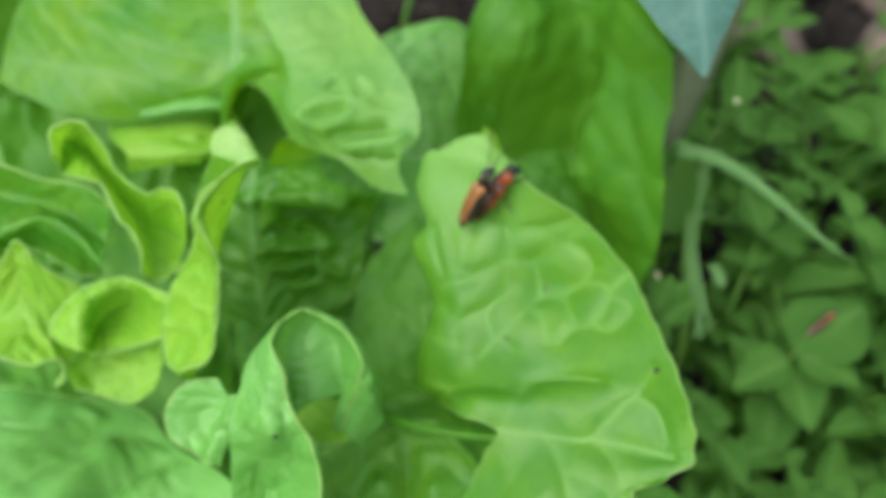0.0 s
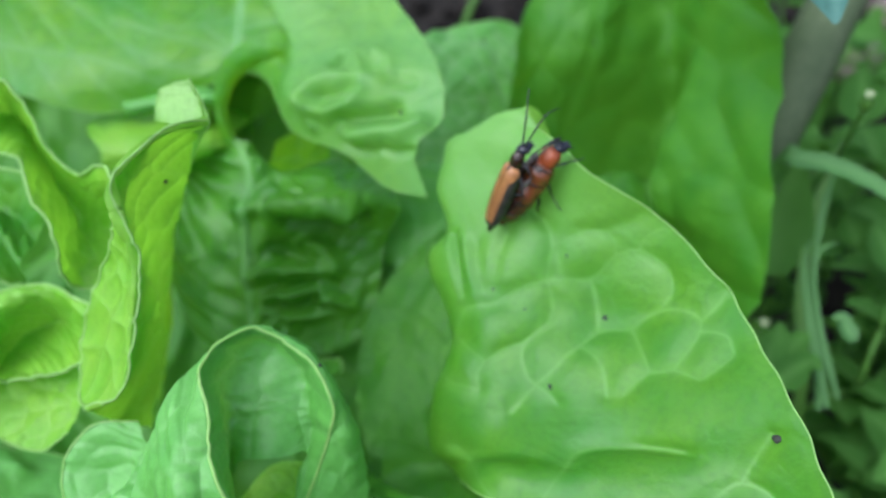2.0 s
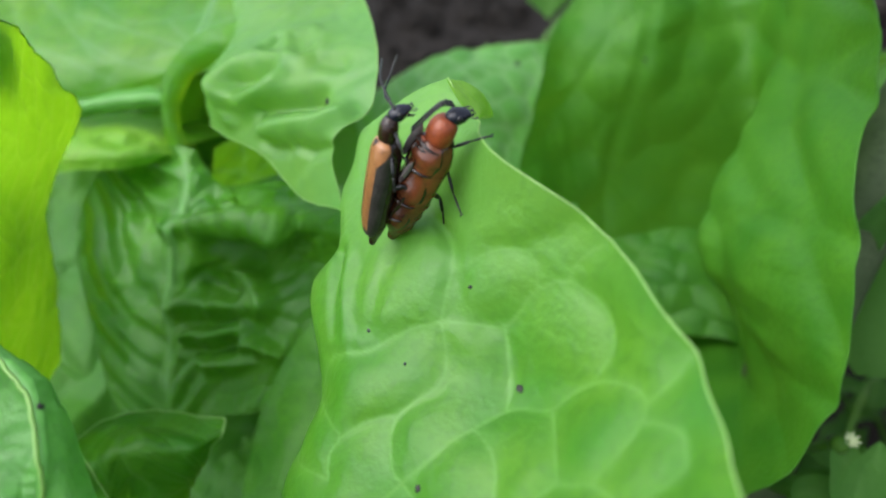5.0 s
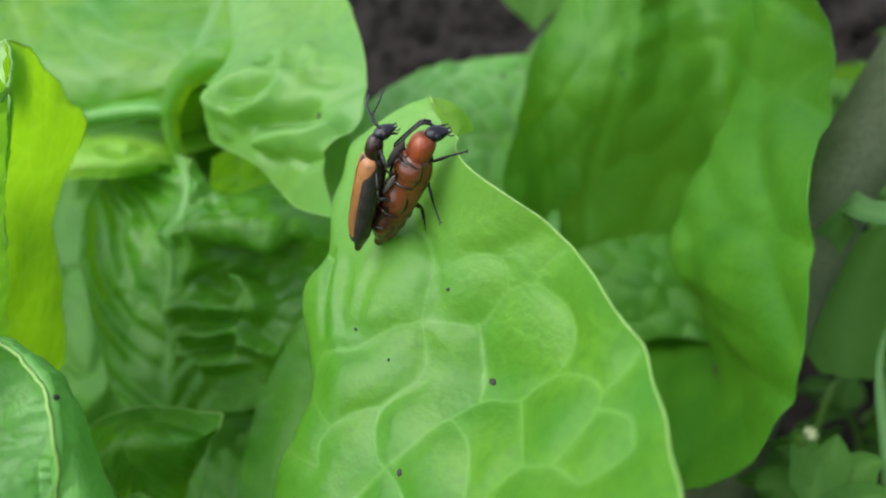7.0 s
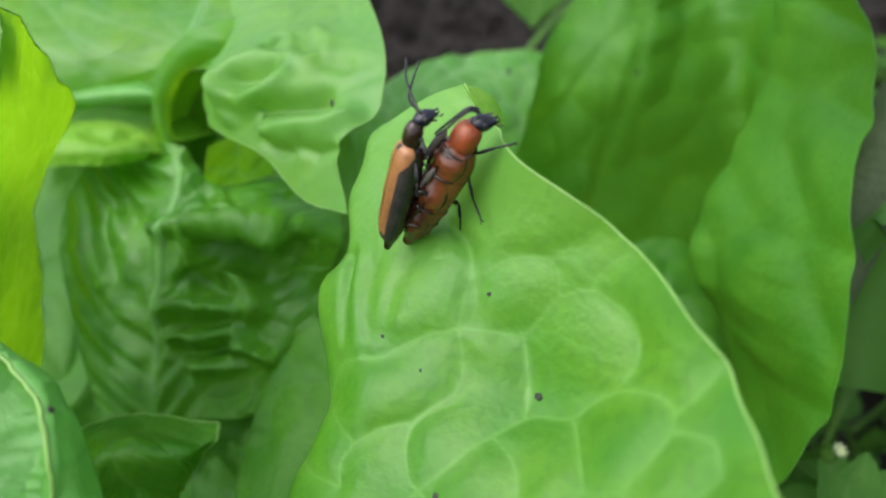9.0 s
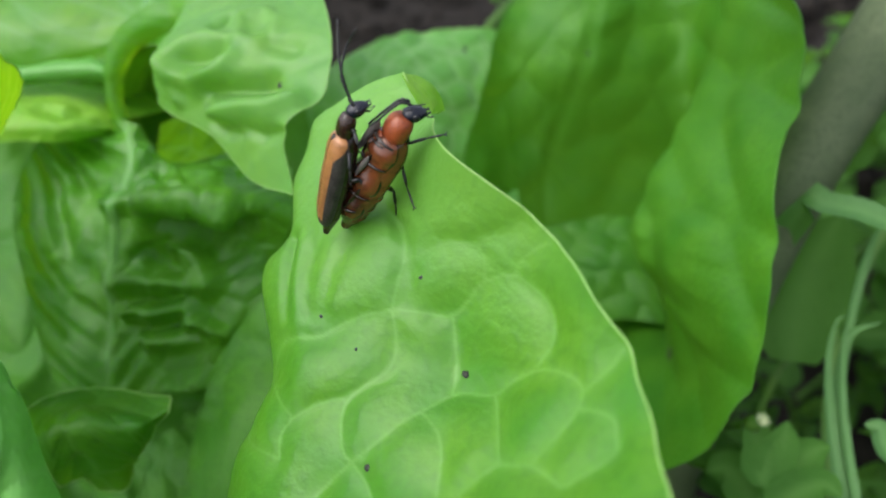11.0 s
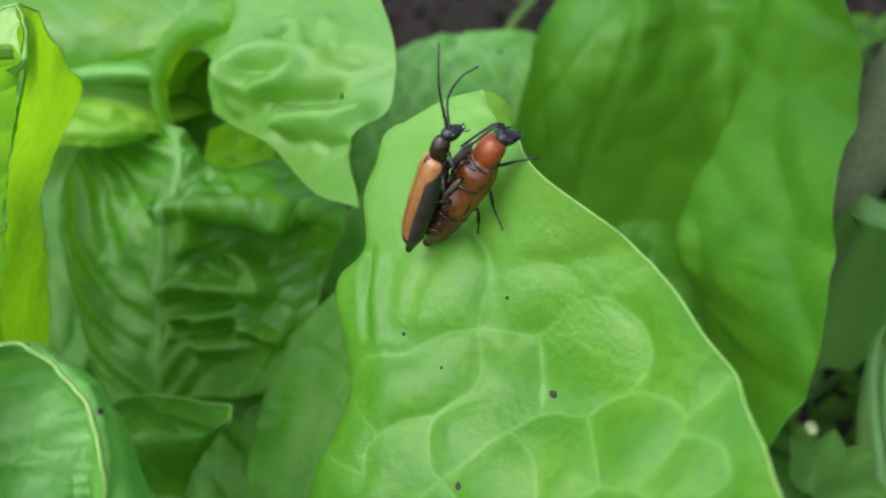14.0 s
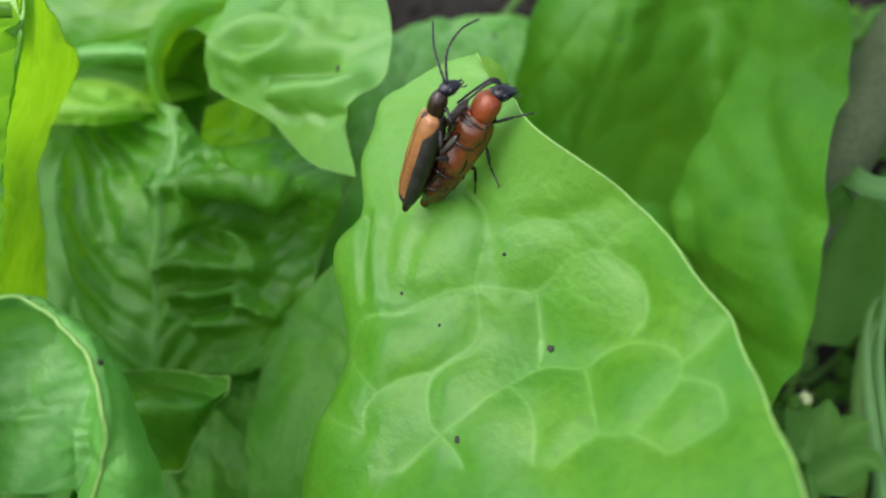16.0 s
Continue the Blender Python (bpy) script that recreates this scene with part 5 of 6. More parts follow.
def beetle(name, label, place, cases, case_edge, thorax, skull, belly, case_label, group, stout=1.0, lumps=0.0, flank=8, neck=1.0):
    ob = thing(name, label, "beetle", place, group)
    mesh_object("abdomen", *shell([(-6.75, 0.12, 0.10, -0.25), (-6.6, 0.26, 0.24, -0.24), (-6.0, 0.42, 0.38, -0.26), (-4.8, 0.85, 0.72, -0.22), (-2.6, 1.12, 0.92, -0.2), (-0.4, 1.12, 0.95, -0.25), (1.6, 1.05, 0.95, -0.3), (2.9, 0.75, 0.75, -0.2), (3.2, 0.4, 0.4, -0.1)], stout=stout), belly, ob, "segmented underside")
    for x in (-4.6, -3.4, -2.2, -1.0):
        w = np.interp(x, [-4.8, -2.6, -0.4], [0.87, 1.14, 1.14])
        mesh_object("belly_ring", *shell([(x - 0.16, w * 0.96, w * 0.8, -0.21), (x, w * 1.035, w * 0.86, -0.23), (x + 0.16, w * 0.97, w * 0.81, -0.21)], 180, 360, 16, stout), belly, ob)
    rows = [(-5.6, 0.34, 0.2, 0.12), (-5.35, 0.72, 0.5, 0.06), (-4.5, 0.98, 0.74, 0.05), (-3.5, 1.12, 0.88, 0.05), (-2.4, 1.2, 0.95, 0.05), (-1.2, 1.24, 0.98, 0.05), (0.2, 1.26, 1.0, 0.05), (1.2, 1.23, 1.0, 0.05), (2.0, 1.18, 0.98, 0.05), (2.85, 1.02, 0.8, 0.08), (3.15, 0.62, 0.5, 0.12)]
    rows = [(x, w * (1 - lumps * (0.5 + 0.5 * math.sin(2.1 * x + 0.4))), h * (1 - lumps * (0.5 + 0.5 * math.sin(2.1 * x + 0.4))), z) for x, w, h, z in rows]
    for side in (-1, 1):
        elytron(ob, side, [(x, w * stout, h * stout, z * stout) for x, w, h, z in rows], cases, case_edge, case_label, flank)
    mesh_object("scutellum", *shell([(2.55, 0.05, 0.05, 0.9), (2.8, 0.18, 0.07, 0.85), (3.1, 0.24, 0.1, 0.7)], 0, 360, 10, stout), thorax, ob)
    mesh_object("thorax", *shell([(2.9, 0.55, 0.5, 0.02), (3.1, 0.86, 0.74, 0.02), (3.7, 0.93, 0.84, 0.05), (4.4, 0.88, 0.8, 0.03), (4.9, 0.62, 0.6, 0.0), (5.05, 0.4, 0.4, 0.0)], 0, 360, 22, neck * (0.5 + 0.5 * stout)), thorax, ob)
    head = mesh_object("head", *shell([(4.8, 0.36, 0.34, -0.02), (5.05, 0.56, 0.52, -0.02), (5.45, 0.7, 0.6, -0.05), (5.85, 0.66, 0.54, -0.1), (6.2, 0.5, 0.4, -0.18), (6.45, 0.36, 0.26, -0.26), (6.55, 0.18, 0.12, -0.28)], 0, 360, 20), skull, ob)
    for side in (-1, 1):
        eye_bm = lump(0.24 * MM, 3, 1.0)
        me = bpy.data.meshes.new("eye")
        eye_bm.to_mesh(me)
        eye_bm.free()
        me.materials.append(BLACK)
        eye = new("eye", me)
        eye.parent, eye.location = head, (5.6 * MM, side * 0.6 * MM, 0.06 * MM)
        mesh_object("jaw", *jointed([(6.42, side * 0.24, -0.28), (6.68, side * 0.22, -0.36), (6.8, side * 0.04, -0.4)], [0.1, 0.08, 0.03], 6), skull, head)
        mesh_object("palp", *jointed([(6.35, side * 0.28, -0.36), (6.6, side * 0.46, -0.54), (6.85, side * 0.5, -0.52)], [0.06, 0.05, 0.07], 6), BLACK, head)
    return ob, head


FEMALE = standing((10.28, 74.6, 133.2), (0.545, 0.073, 0.835), (-0.638, -0.611, 0.47))
MALE = standing((7.77, 73.3, 133.66), (0.336, 0.092, 0.911), (-0.673, -0.639, 0.373)) @ Matrix.Scale(0.93, 4)
female, female_head = beetle("beetle", "rust-brown beetle with red thorax and black head, on lettuce", FEMALE, RUST, BROWN, RED, BLUEBLACK, RUST, "rust-brown wing case", "mating beetles", 1.42, 0.2, 2)
male, male_head = beetle("beetle", "orange beetle with black-edged wing cases, mounted on its mate", MALE, ORANGE, CHARCOAL, BROWN, BLUEBLACK, BROWN, "orange wing case with a black edge", "mating beetles", 1.12, 0.03, 11, 0.84)
def nodded(degrees):
    """A head bent down at the neck."""
    return Matrix.Translation((4.9 * MM, 0, 0)) @ Matrix.Rotation(radians(degrees), 4, "Y") @ Matrix.Translation((-4.9 * MM, 0, 0))


FEMALE_NOD, MALE_NOD = nodded(48), nodded(42)
female_head.matrix_basis, male_head.matrix_basis = FEMALE_NOD, MALE_NOD
# dark seams between the lobes of the female's crumpled wing cases
for x0, x1, a0, a1 in ((2.9, 2.75, 15, 165), (2.55, 2.2, 50, 130), (0.9, 0.4, 0, 170), (-2.1, -2.6, 0, 170), (2.6, -2.3, 62, 84), (-0.6, -4.6, 40, 66), (2.4, 0.2, 128, 118), (-3.6, -4.6, 20, 120)):
    turns = [radians(a0 + (a1 - a0) * k / 10) for k in range(11)]
    seam = [(x0 + (x1 - x0) * k / 10, -math.cos(a) * 1.6, math.sin(a) * 1.24 + 0.04) for k, a in enumerate(turns)]
    mesh_object("wing_fold", *tube(np.array(seam) * MM, np.array([0.06, 0.14, 0.18, 0.14, 0.05]) * MM, 7), BROWN, female, "dark crease across the wing cases")
for points in ([(3.6, -0.4, -0.7), (3.0, -0.5, -1.1), (4.2, -1.05, -1.9), (5.23, -1.6, -2.67)], [(1.8, -0.6, -0.9), (0.76, -0.69, -1.78), (-0.16, -1.6, -2.3), (-0.41, -3.5, -2.4)],
               [(-1.0, -0.8, -0.9), (-1.5, -0.77, -2.1), (-2.8, -0.95, -2.9), (-3.88, -1.17, -3.45)], [(4.1, 0.6, -0.5), (4.6, 1.4, -0.6), (5.0, 1.9, -2.2)],
               [(1.6, 0.7, -0.6), (1.2, 1.9, -0.8), (0.2, 2.4, -2.4)], [(-0.6, 0.8, -0.7), (-1.8, 1.9, -0.6), (-3.4, 2.3, -2.2)]):
    leg("leg", female, points, thick=0.2)
for points in ([(3.8, -0.5, -0.4), (4.2, -1.3, -0.1), (3.5, -2.3, -0.3)], [(1.8, -0.9, -0.4), (2.4, -1.8, 0.1), (1.4, -2.6, 0.1), (0.6, -2.9, 0.0)],
               [(-0.6, -0.9, -0.6), (0.0, -1.7, -1.4), (-1.7, -1.4, -2.3), (-2.3, -1.2, -2.6)], [(4.0, 0.6, -0.5), (4.5, 1.5, -1.0), (4.3, 1.7, -2.4)],
               [(1.8, 0.8, -0.6), (1.4, 1.9, -1.2), (0.3, 1.7, -2.6)], [(-0.6, 0.9, -0.6), (-1.4, 2.0, -1.0), (-2.6, 1.8, -2.4)]):
    leg("leg", male, points, thick=0.22)
# folded smoky hind wings that show beside the female's wing cases
for x, y, z, size in ((2.2, 0.95, 1.22, 1.5), (-2.2, 0.5, 1.38, 1.7), (0.2, -0.5, 1.38, 1.0)):
    wing = mesh_object("hind_wing", *shell([(-1.2, 0.03, 0.03, -0.2), (-0.6, 0.16, 0.22, 0.0), (0.5, 0.2, 0.3, 0.1), (1.1, 0.05, 0.05, 0.25)], 0, 360, 10), GREYWING, female, "smoky folded wing edge")
    wing.matrix_basis = pose(x * MM, y * MM, z * MM, 20, 8, -6) @ Matrix.Scale(size, 4)
beads([(6.1, -0.1, 0.1), (5.93, 0.04, 0.85), (5.19, 0.07, 1.32), (4.17, 0.07, 1.75), (3.3, 0.21, 2.1)], BLACK, "antenna", female_head, 0.12, nod=FEMALE_NOD)
beads([(6.1, 0.25, 0.1), (5.95, 0.4, 0.75), (5.1, 0.55, 1.15), (4.0, 0.75, 1.5), (3.0, 0.95, 1.75)], BLACK, "antenna", female_head, 0.12, nod=FEMALE_NOD)
antenna_straight = beads([(5.8, 0.1, 0.0), (8.5, 1.35, 0.95), (11.1, 3.2, 0.95)], BLACK, "antenna", male_head, nod=MALE_NOD)
antenna_curved = beads([(5.8, -0.2, -0.1), (8.05, 0.5, 0.0), (9.83, 1.1, -1.1), (10.79, 0.8, -2.4)], BLACK, "antenna", male_head, nod=MALE_NOD)


# ---- weeds, grass and the cabbage beside the bed ----
def ovate(length, width, cup, seed, point=1.6, nu=9, nv=7):
    """A small pointed leaf from its stalk at the origin along x."""
    r = random.Random(seed)
    verts, faces, vein = [], [], []
    for i in range(nu):
        u = i / (nu - 1)
        w = width * (math.sin(math.pi * u ** 0.75) ** 0.8) * (1 - 0.25 * u ** point) + 0.0002 * length
        for j in range(nv):
            s = 2 * j / (nv - 1) - 1
            z = cup * (s * s) * w - 0.22 * length * u * u + 0.02 * length * noise.noise((u * 3 + seed, s * 2, 0.5))
            verts.append((length * u, s * w, z))
            vein.append(0.9 if abs(s) < 0.05 else 0.15)
    for i in range(nu - 1):
        for j in range(nv - 1):
            a = i * nv + j
            faces.append((a, a + nv, a + nv + 1, a + 1))
    return verts, faces, vein


def chickweed(place, seed, height, leaf_size, label, material=WEED):
    r = random.Random(seed)
    ob = thing("weed", label, "weed", place, "weeds beside the lettuce")
    path = curve_points([(0, 0, 0), (r.uniform(-6, 6), r.uniform(-6, 6), height * 0.4), (r.uniform(-14, 14), r.uniform(-14, 14), height * 0.75), (r.uniform(-18, 18), r.uniform(-18, 18), height)], 20) * MM
    mesh_object("stem", *tube(path, np.array([0.9, 0.7, 0.45]) * MM, 6), WEED_STEM, ob)
    nodes = [8, 11, 14, 16, 18, 19]
    for n, i in enumerate(nodes):
        turn = 90 * n + r.uniform(-25, 25)
        size = leaf_size * (0.75 + 0.1 * n if n < 4 else 0.7) * r.uniform(0.8, 1.2)
        for k in (0, 180):
            tv, tf, tn = ovate(size * MM, size * 0.36 * MM, 0.35, seed + n)
            leaf = mesh_object("leaf", tv, tf, material, ob, "", tn)
            leaf.matrix_basis = Matrix.Translation(path[i]) @ pose(0, 0, 0, 0, 0, turn + k) @ pose(0, 0, 0, r.uniform(-15, 15), r.uniform(-40, -5), 0)
    return ob


kinds = [chickweed(pose(0.095, 0.115, 0.02), 1, 66, 13, "low green chickweed with small oval leaves"),
         chickweed(pose(0.075, 0.150, 0.02), 2, 78, 12, "low green chickweed with small oval leaves"),
         chickweed(pose(0.120, 0.160, 0.02), 3, 58, 15, "low green chickweed with small oval leaves"),
         chickweed(pose(0.068, 0.075, 0.02), 4, 52, 13, "low green chickweed with small oval leaves"),
         chickweed(pose(0.105, 0.070, 0.02), 5, 60, 16, "low green chickweed with small oval leaves")]
r = random.Random(12)
spots = []
while len(spots) < 140:
    x, y = r.uniform(0.048, 0.23), r.uniform(0.02, 0.27)
    if x < 0.055 + 0.12 * max(0, y - 0.12) or (y > 0.215 and x > 0.11 and r.random() < 0.8) or any(math.hypot(x - a, y - b) < 0.0075 for a, b in spots):
        continue
    spots.append((x, y))
    size = r.uniform(0.5, 1.2) * (0.8 if x < 0.07 else 1)
    copy_thing(kinds[len(spots) % 5], pose(x, y, 0.015, r.uniform(-22, 22), r.uniform(-22, 22), r.uniform(0, 360)) @ Matrix.Diagonal((size, size, size, 1)))

for k in range(70):
    x, y = r.uniform(0.062, 0.15), r.uniform(0.03, 0.10)
    size = r.uniform(0.45, 0.75)
    copy_thing(kinds[k % 5], pose(x, y, 0.016, r.uniform(-12, 12), r.uniform(-12, 12), r.uniform(0, 360)) @ Matrix.Diagonal((size, size, size, 1)))


def blade(name, path, width, material, parent, label="", fold=0.3):
    """A grass blade along a path, keeled in the middle and narrowing to its tip."""
    p = curve_points(path, 40) * MM
    tan = np.gradient(p, axis=0)
    tan /= np.linalg.norm(tan, axis=1)[:, None]
    side = np.cross(tan, (0.15, -0.45, 0.85))
    side /= np.linalg.norm(side, axis=1)[:, None]
    up = np.cross(side, tan)
    verts, vein = [], []
    for i in range(40):
        u = i / 39
        w = width * MM * min(1.0, 0.45 + 2.5 * u) * (1 - u ** 3) ** 0.8 + 0.00005
        for s in (-1, -0.5, 0, 0.5, 1):
            verts.append(p[i] + side[i] * s * w + up[i] * fold * abs(s) * w)
            vein.append(0.8 if s == 0 else 0.2)
    faces = [(i * 5 + j, i * 5 + j + 1, i * 5 + j + 6, i * 5 + j + 5) for i in range(39) for j in range(4)]
    return mesh_object(name, verts, faces, material, parent, label, vein)


grass = thing("grass", "green grass tuft with a broad arching blade", "grass")
blade("blade", [(42, 124, 20), (43, 118, 80), (48, 110, 110), (48.5, 108.4, 111.6), (54.6, 106.1, 111.9), (61.9, 101.9, 109.8), (69, 96, 106.7), (74.8, 91, 104.2), (79.9, 87.7, 102)], 2.3, GRASS, grass)
blade("blade", [(60, 92, 20), (58.5, 99, 66), (57.5, 107, 77), (57.6, 112, 83), (59.3, 119.6, 90), (63, 127.7, 95.3), (68, 136, 98)], 1.4, WEED_STEM, grass)
blade("blade", [(46, 104, 20), (50, 112, 73), (54, 118, 79), (58.8, 125, 85.4), (64.8, 132.4, 92.2)], 0.6, WEED_STEM, grass)

# a flowering weed with drooping leaves at the foot of the tall outer leaf
drooping = thing("weed", "pale green weed with bundles of long drooping leaves", "weed")
for path, wide in (
        ([(55.7, 83.9, 81.5), (53.6, 94.8, 89.2), (52.8, 100.6, 94.5), (53.3, 103.7, 98.2), (54.4, 104, 99)], 0.65),
        ([(57.5, 85.5, 81.9), (55.6, 93.4, 87.3), (54.6, 99.3, 92.4), (54.5, 103.4, 96.8), (55.2, 104.5, 98.2)], 0.55),
        ([(55.1, 85, 79.5), (55.4, 91.6, 84.4), (54.5, 98, 89.7), (55.1, 103.7, 95.7), (58.3, 104.7, 98.1)], 1),
        ([(57.4, 112.5, 106.5), (56.6, 111.1, 104), (55.7, 107.9, 99.4), (55.3, 104.4, 95), (55.2, 99.7, 90.1)], 0.55),
        ([(60.2, 92.9, 87.3), (59.1, 94.9, 88.5), (58.8, 95.9, 89.3), (57.4, 96.4, 89.2)], 1.5)):
    blade("leaf", path, wide, GRASS, drooping, fold=0.5)
sprig = thing("weed", "leafy green weed under a small white flower", "weed")
for path, wide in (
        ([(46.1, 86.7, 87.1), (45.6, 89.6, 89.3), (44.8, 91.3, 90.6), (44.4, 92.5, 91.6)], 2.6),
        ([(46.4, 87, 86.8), (47.1, 89.5, 88.9), (47.9, 91, 90.3), (48.3, 92.7, 91.9)], 2.4),
        ([(47.1, 86.9, 85), (49.2, 89.5, 87.5), (51.3, 91, 89.3), (52.9, 91.4, 90.2)], 3),
        ([(46.9, 87, 82.5), (44.3, 89.5, 83.8), (42.3, 90.4, 84.2), (40.5, 90, 83.6)], 3.2),
        ([(47.2, 85.4, 85.1), (50.2, 87, 87.1), (52.4, 87.5, 88.1), (54, 86.5, 87.9)], 2.6),
        ([(48.2, 80.7, 82.7), (46.9, 85.1, 85.4), (46.2, 90, 89), (46.3, 92.7, 91.3)], 0.5)):
    blade("leaf", path, wide, WEED, sprig, fold=0.35)
broad_weed = thing("weed", "dark weed with broad smooth leaves between the stalks", "weed")
for path, wide in (
        ([(52, 112.1, 82.6), (52.2, 116.4, 87.4), (53.6, 120.8, 93.4), (56.2, 124.6, 99.8)], 7),
        ([(54, 124.7, 106.9), (55, 125.6, 109), (56.4, 126.7, 111.9), (59.2, 126.9, 113.9)], 3),
        ([(53.4, 142.3, 104.9), (56.1, 143, 107.6), (60.4, 142.4, 108.6), (64.6, 141.1, 108.5)], 3)):
    blade("leaf", path, wide, WEED, broad_weed, fold=0.2)

tall_weed = thing("weed", "tall thin weed with a drooping pointed leaf, growing behind the lettuce", "weed")
mesh_object("stem", *tube(curve_points([(20, 228, 16), (18, 230, 90), (10, 226, 140), (0, 216, 141)], 24) * MM, np.array([1.4, 1.2, 0.8]) * MM, 7), WEED_STEM, tall_weed)
mesh_object("stem", *tube(curve_points([(-26, 178, 16), (-16, 188, 80), (-11, 194.4, 97.7), (-3.8, 202.2, 105.2), (6, 212, 115), (14, 224, 138)], 24) * MM, np.array([1.1, 1.0, 0.8]) * MM, 7), WEED_STEM, tall_weed)
lettuce_leaf(([(-2, 216, 139), (-24, 206, 122), (-20, 203.5, 112), (-10.1, 199.4, 103.5)],
              [(0, 216, 141), (-6, 211, 124), (-7.5, 206, 113), (-9.8, 199.3, 103.2)],
              [(2, 217, 139), (10, 212, 124), (3, 207, 113), (-9.5, 199.4, 103.5)]),
             tall_weed, WEED, "drooping pointed leaf", mid=1, nu=40, nv=30, cell=6.0, puff=0.2, wave=0.2, laterals=5, slope=0.6, crumple=0.2, margins="", seed=62, rib_size=0.5)

cabbage = thing("cabbage_plant", "blue-green cabbage plant with a thick pale leaning stalk", "cabbage")
mesh_object("stalk", *tube(curve_points([(30, 95, 15), (40, 107, 85), (47.3, 118, 107), (54, 129, 116), (66, 150, 131), (90, 190, 160)], 40) * MM, np.array([5.5, 5.2, 4.8, 4.6, 4.0]) * MM, 14), STALK, cabbage, "grey-green leaf stalk")
cabbage_rails = ([(20, 116, 158), (31, 103, 151), (36.2, 95.6, 147.3), (39, 92.6, 145.6), (42.2, 90.0, 143.0)],
                 [(38, 116, 165), (40, 104, 157), (41, 96, 150.5), (42, 93, 147), (42.5, 90.0, 143.1)],
                 [(56, 112, 165), (50, 102, 156), (46, 95.5, 150), (44, 92.5, 146.3), (42.7, 90.0, 143.2)])
cabbage_leaf, _, _ = lettuce_leaf(cabbage_rails, cabbage, BLUE, "drooping blue-green leaf tip", mid=1, nu=60, nv=40, cell=6.0, puff=0.15, wave=0.15, laterals=6, slope=0.6, crumple=0.1, margins="", seed=61, rib_size=0.0)


def flower(place, size, label):
    ob = thing("flower", label, "flower", place, "small white flowers")
    for k in range(8):
        tv, tf, tn = ovate(size * MM, size * 0.2 * MM, 0.2, k)
        petal = mesh_object("petal", tv, tf, PETAL, ob)
        petal.matrix_basis = pose(0, 0, 0, 0, -70, 45 * k)
    mesh_object("sepal_cup", *tube(np.array([(0, 0, -3.0), (0, 0, -1.2), (0, 0, 0.4)]) * MM, np.array([0.4, 1.1, 0.6]) * MM, 8), WEED_STEM, ob)
    mesh_object("stem", *tube(curve_points([(0, 0, -2), (1, 3, -20), (0, 8, -45)], 10) * MM, 0.4 * MM, 6), WEED_STEM, ob)


flower(pose(0.0449, 0.0916, 0.0922, 25, 20, 0), 1.7, "small half-open white flower on a thin green stem")
flower(pose(0.0594, 0.1147, 0.1184, 10, -15, 30), 1.5, "small half-open white flower on a thin green stem")

# the third beetle, on a broad weed leaf
host = thing("weed", "taller green weed with broad rounded leaves", "weed", pose(0.080, 0.086, 0.02), "weeds beside the lettuce")
mesh_object("stem", *tube(curve_points([(0, 0, 0), (-4, -3, 30), (-8, -8, 66)], 14) * MM, np.array([1.1, 0.8, 0.5]) * MM, 7), WEED_STEM, host)
for k, (turn, tilt, size, at_z) in enumerate(((35, -12, 22, 64), (200, 10, 13, 62), (280, 8, 14, 60), (330, -5, 13, 65), (120, -10, 15, 50), (255, 0, 16, 44))):
    tv, tf, tn = ovate(size * MM, size * 0.4 * MM, 0.2, 70 + k)
    leaf = mesh_object("leaf", tv, tf, WEED, host, "", tn)
    leaf.matrix_basis = Matrix.Translation(Vector((-8 * at_z / 66, -8 * at_z / 66, at_z)) * MM) @ pose(0, 0, 0, 0, 0, turn) @ pose(0, 0, 0, 0, tilt, 0)
other, other_head = beetle("beetle", "red-brown beetle resting on a broad weed leaf", standing((77.5, 83.0, 88.5), (0.75, 0.55, 0.28), (0.0, -0.35, 0.93)) @ Matrix.Scale(0.62, 4), RUST, BLACK, RED, BLACK, RUST, "dark-edged red-brown wing case", "")
for s in (-1, 1):
    for x in (4.0, 1.6, -0.6):
        leg("leg", other, [(x, s * 0.6, -0.5), (x + 0.2, s * 1.6, -0.3), (x - 0.3, s * 2.4, -1.5)])
    beads([(5.9, s * 0.25, 0.25), (7.5, s * 1.2, 0.6), (9.2, s * 2.0, 0.0)], BLACK, "antenna", other_head, 0.1)

# ---- stones and clods on the soil ----
r = random.Random(5)
for k in range(6):
    x, y = r.uniform(0.13, 0.25), r.uniform(0.235, 0.34)
    single("stone", lump(r.uniform(16, 30) * MM, 100 + k, 0.3), STONE, pose(x, y, 0.026, r.uniform(-20, 20), r.uniform(-20, 20), r.uniform(0, 360)), "pale weathered stone lying on the soil", "stone", "stones on the soil")


def clods():
    r = random.Random(8)
    verts, faces = [], []
    shapes = [lump(MM, k, 0.7) for k in range(24)]
    for k in range(1100):
        x, y = r.uniform(-0.3, 0.2), r.uniform(0.17, 0.58)
        bm, size = shapes[k % 24], abs(r.gauss(0, 1)) * 3.6 + 1.0
        n0 = len(verts)
        turn = pose(x, y, 0.021 + r.uniform(-2, 3) * MM, r.uniform(0, 360), r.uniform(0, 360), 0)
        verts += [turn @ (vert.co * size) for vert in bm.verts]
        faces += [tuple(vert.index + n0 for vert in face.verts) for face in bm.faces]
    for bm in shapes:
        bm.free()
    tagged(mesh_object("soil_clods", verts, faces, SOIL), "loose dark crumbs and clods of soil", "soil", kind="stuff")


clods()


# ---- what moves ----
def swung(base, axis, degrees):
    return Matrix.Translation(base) @ Matrix.Rotation(radians(degrees), 4, Vector(axis))


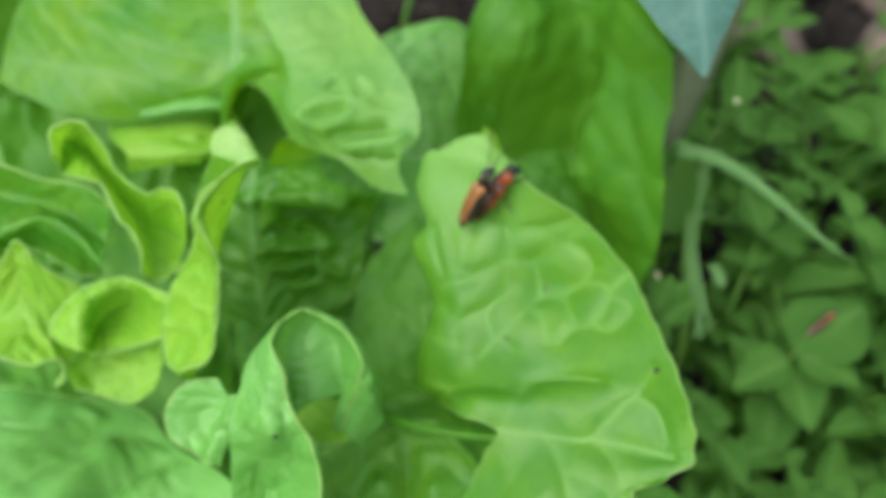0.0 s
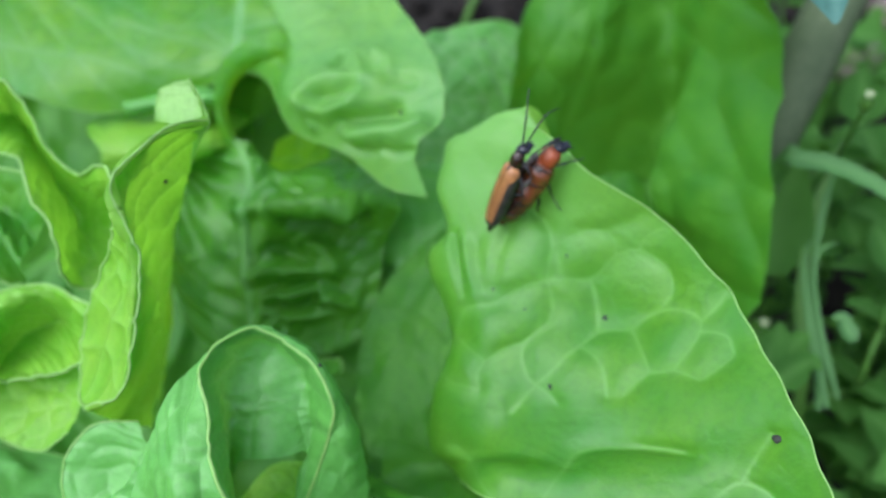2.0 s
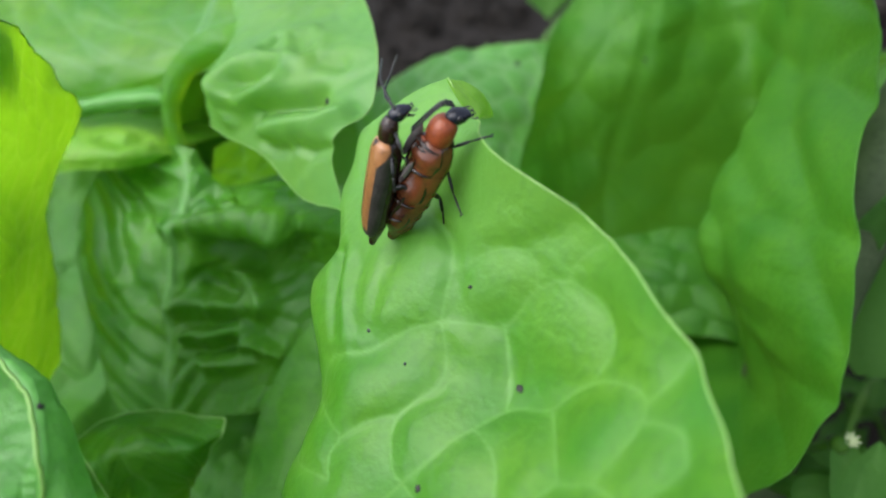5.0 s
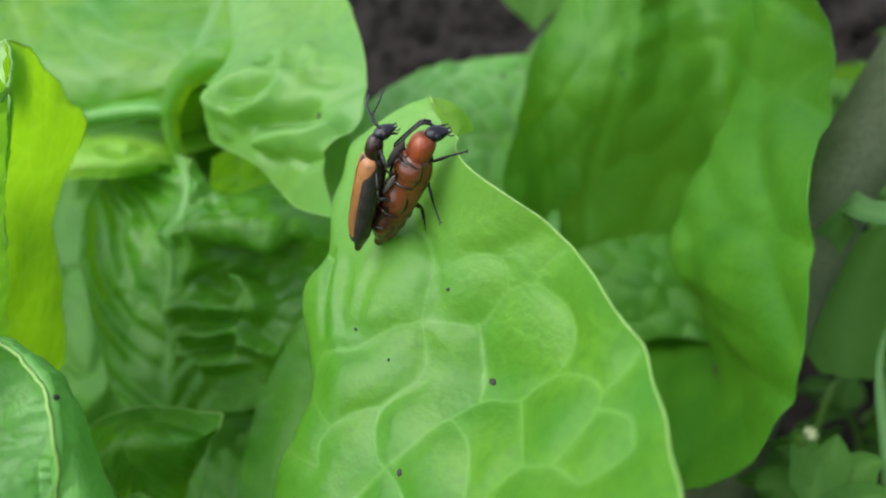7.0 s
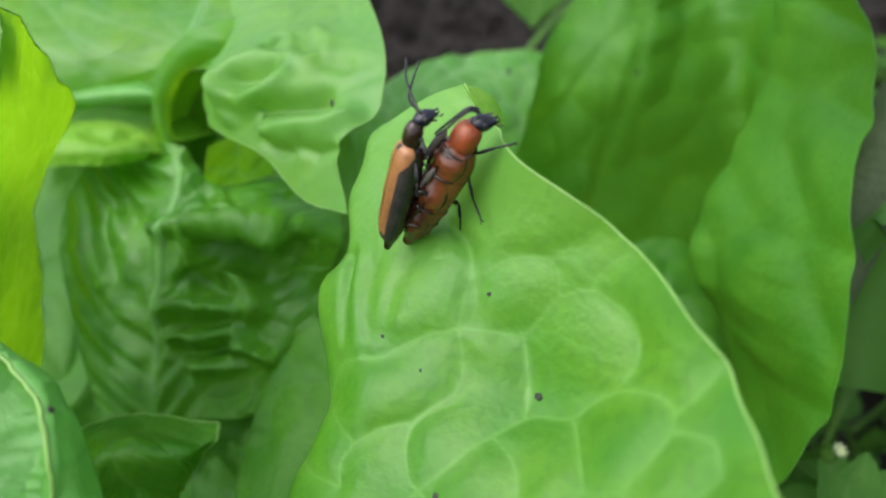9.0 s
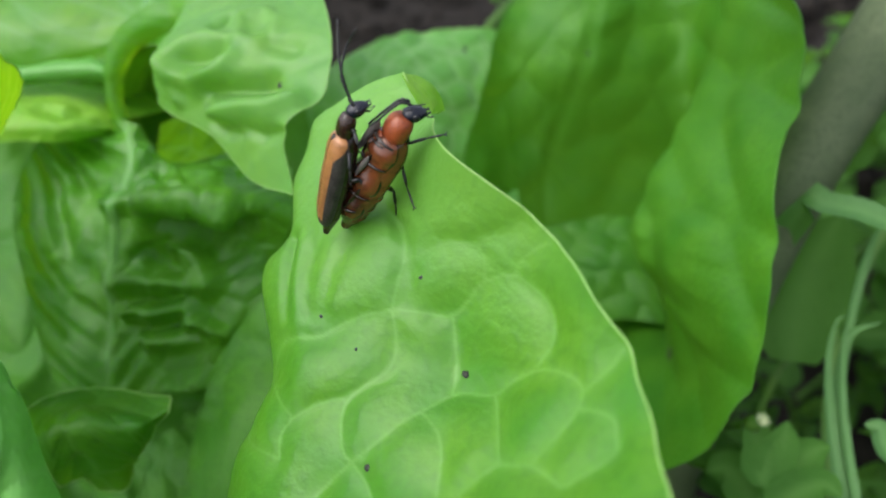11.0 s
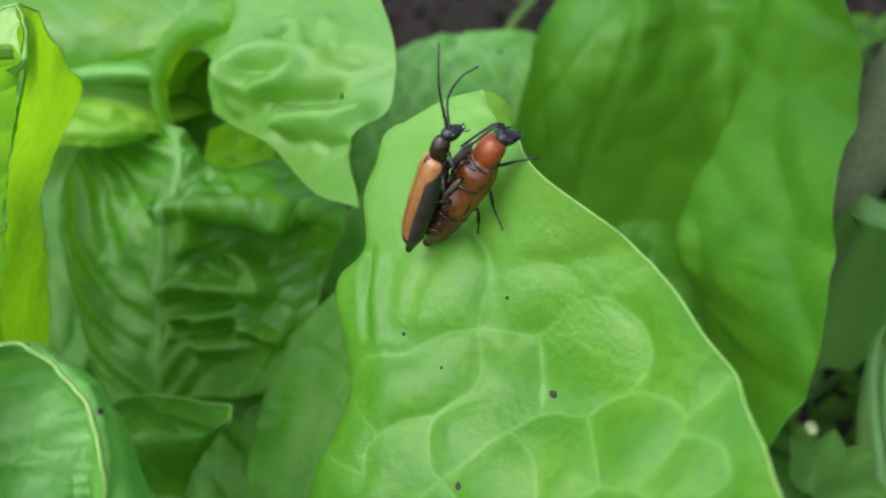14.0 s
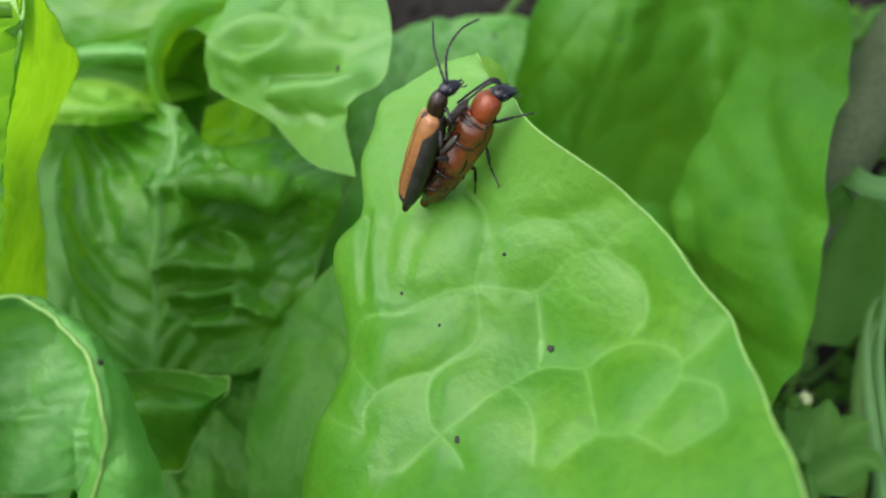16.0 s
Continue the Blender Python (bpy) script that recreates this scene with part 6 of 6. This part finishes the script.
def motions():
    sway = [(0.0, 0, 0), (1.0, 0.3, 0), (2.0, -0.3, 0.03), (2.6, 0.3, -0.03), (3.2, -0.4, 0.03), (3.7, 0.2, 0), (5.8, 0.3, 0), (7.0, -0.3, 0.04), (8.2, 0.2, 0),
            (10.3, 0, 0), (11.5, 0.6, 0.04), (12.5, -0.5, -0.03), (13.5, 0.8, 0.05), (14.5, -0.4, 0), (15.3, 0.5, 0.04), (16.0, -0.2, 0)]
    walk(female, [(t, FEMALE @ pose(d * MM, 0, 0, 0, a, a * 0.5)) for t, a, d in sway])
    walk(male, [(t, MALE @ pose(-1.5 * d * MM, 0, 0, 0, -1.5 * a, a)) for t, a, d in sway])
    # feelers swing about two axes in the male's own space
    axis, other_axis = (0.35, -0.4, -0.85), (0.55, 0.75, -0.3)
    straight_feel = [(0, 3, 24), (1.2, 7, 20), (2, 3, 24), (2.5, 3, 16), (3, -18, 0), (3.25, 15, -12), (3.5, 48, -24), (3.7, 49, -24), (5.8, 49, -12), (6, 51, -12), (7, 57, -24), (8, 66, -20), (8.2, 65, -20), (9.3, 33, -12), (10.3, 0, -4), (10.5, 0, -4), (11.2, 3, -2), (12, 0, 0), (12.5, 36, -4), (13, 39, -12), (13.5, 42, -8), (14, 0, 0), (14.5, 33, -8), (15.2, 39, -8), (16, 39, -8)]
    curved_feel = [(0, -27, 20), (1.2, -23, 16), (2, -27, 20), (2.5, -30, -4), (3, -30, -36), (3.25, 10.5, -48), (3.5, 51, -60), (3.7, 52, -60), (5.8, 49, -56), (6, 51, -56), (7, 60, -60), (8, 69, -60), (8.2, 68, -60), (9.3, 37.5, -60), (10.3, 6, -60), (10.5, 6, -60), (11.2, 9, -38), (12, 6, -16), (12.5, 0, -4), (13, 42, -48), (13.5, 36, -44), (14, 30, -16), (14.5, 0, -12), (15.2, 12, -12), (16, 18, -12)]
    for ob, feel in ((antenna_straight, straight_feel), (antenna_curved, curved_feel)):
        base, still = MALE_NOD @ ob.location, MALE_NOD.inverted()
        walk(ob, [(t, still @ swung(base, axis, -a) @ Matrix.Rotation(radians(b), 4, Vector(other_axis))) for t, a, b in feel])


motions()
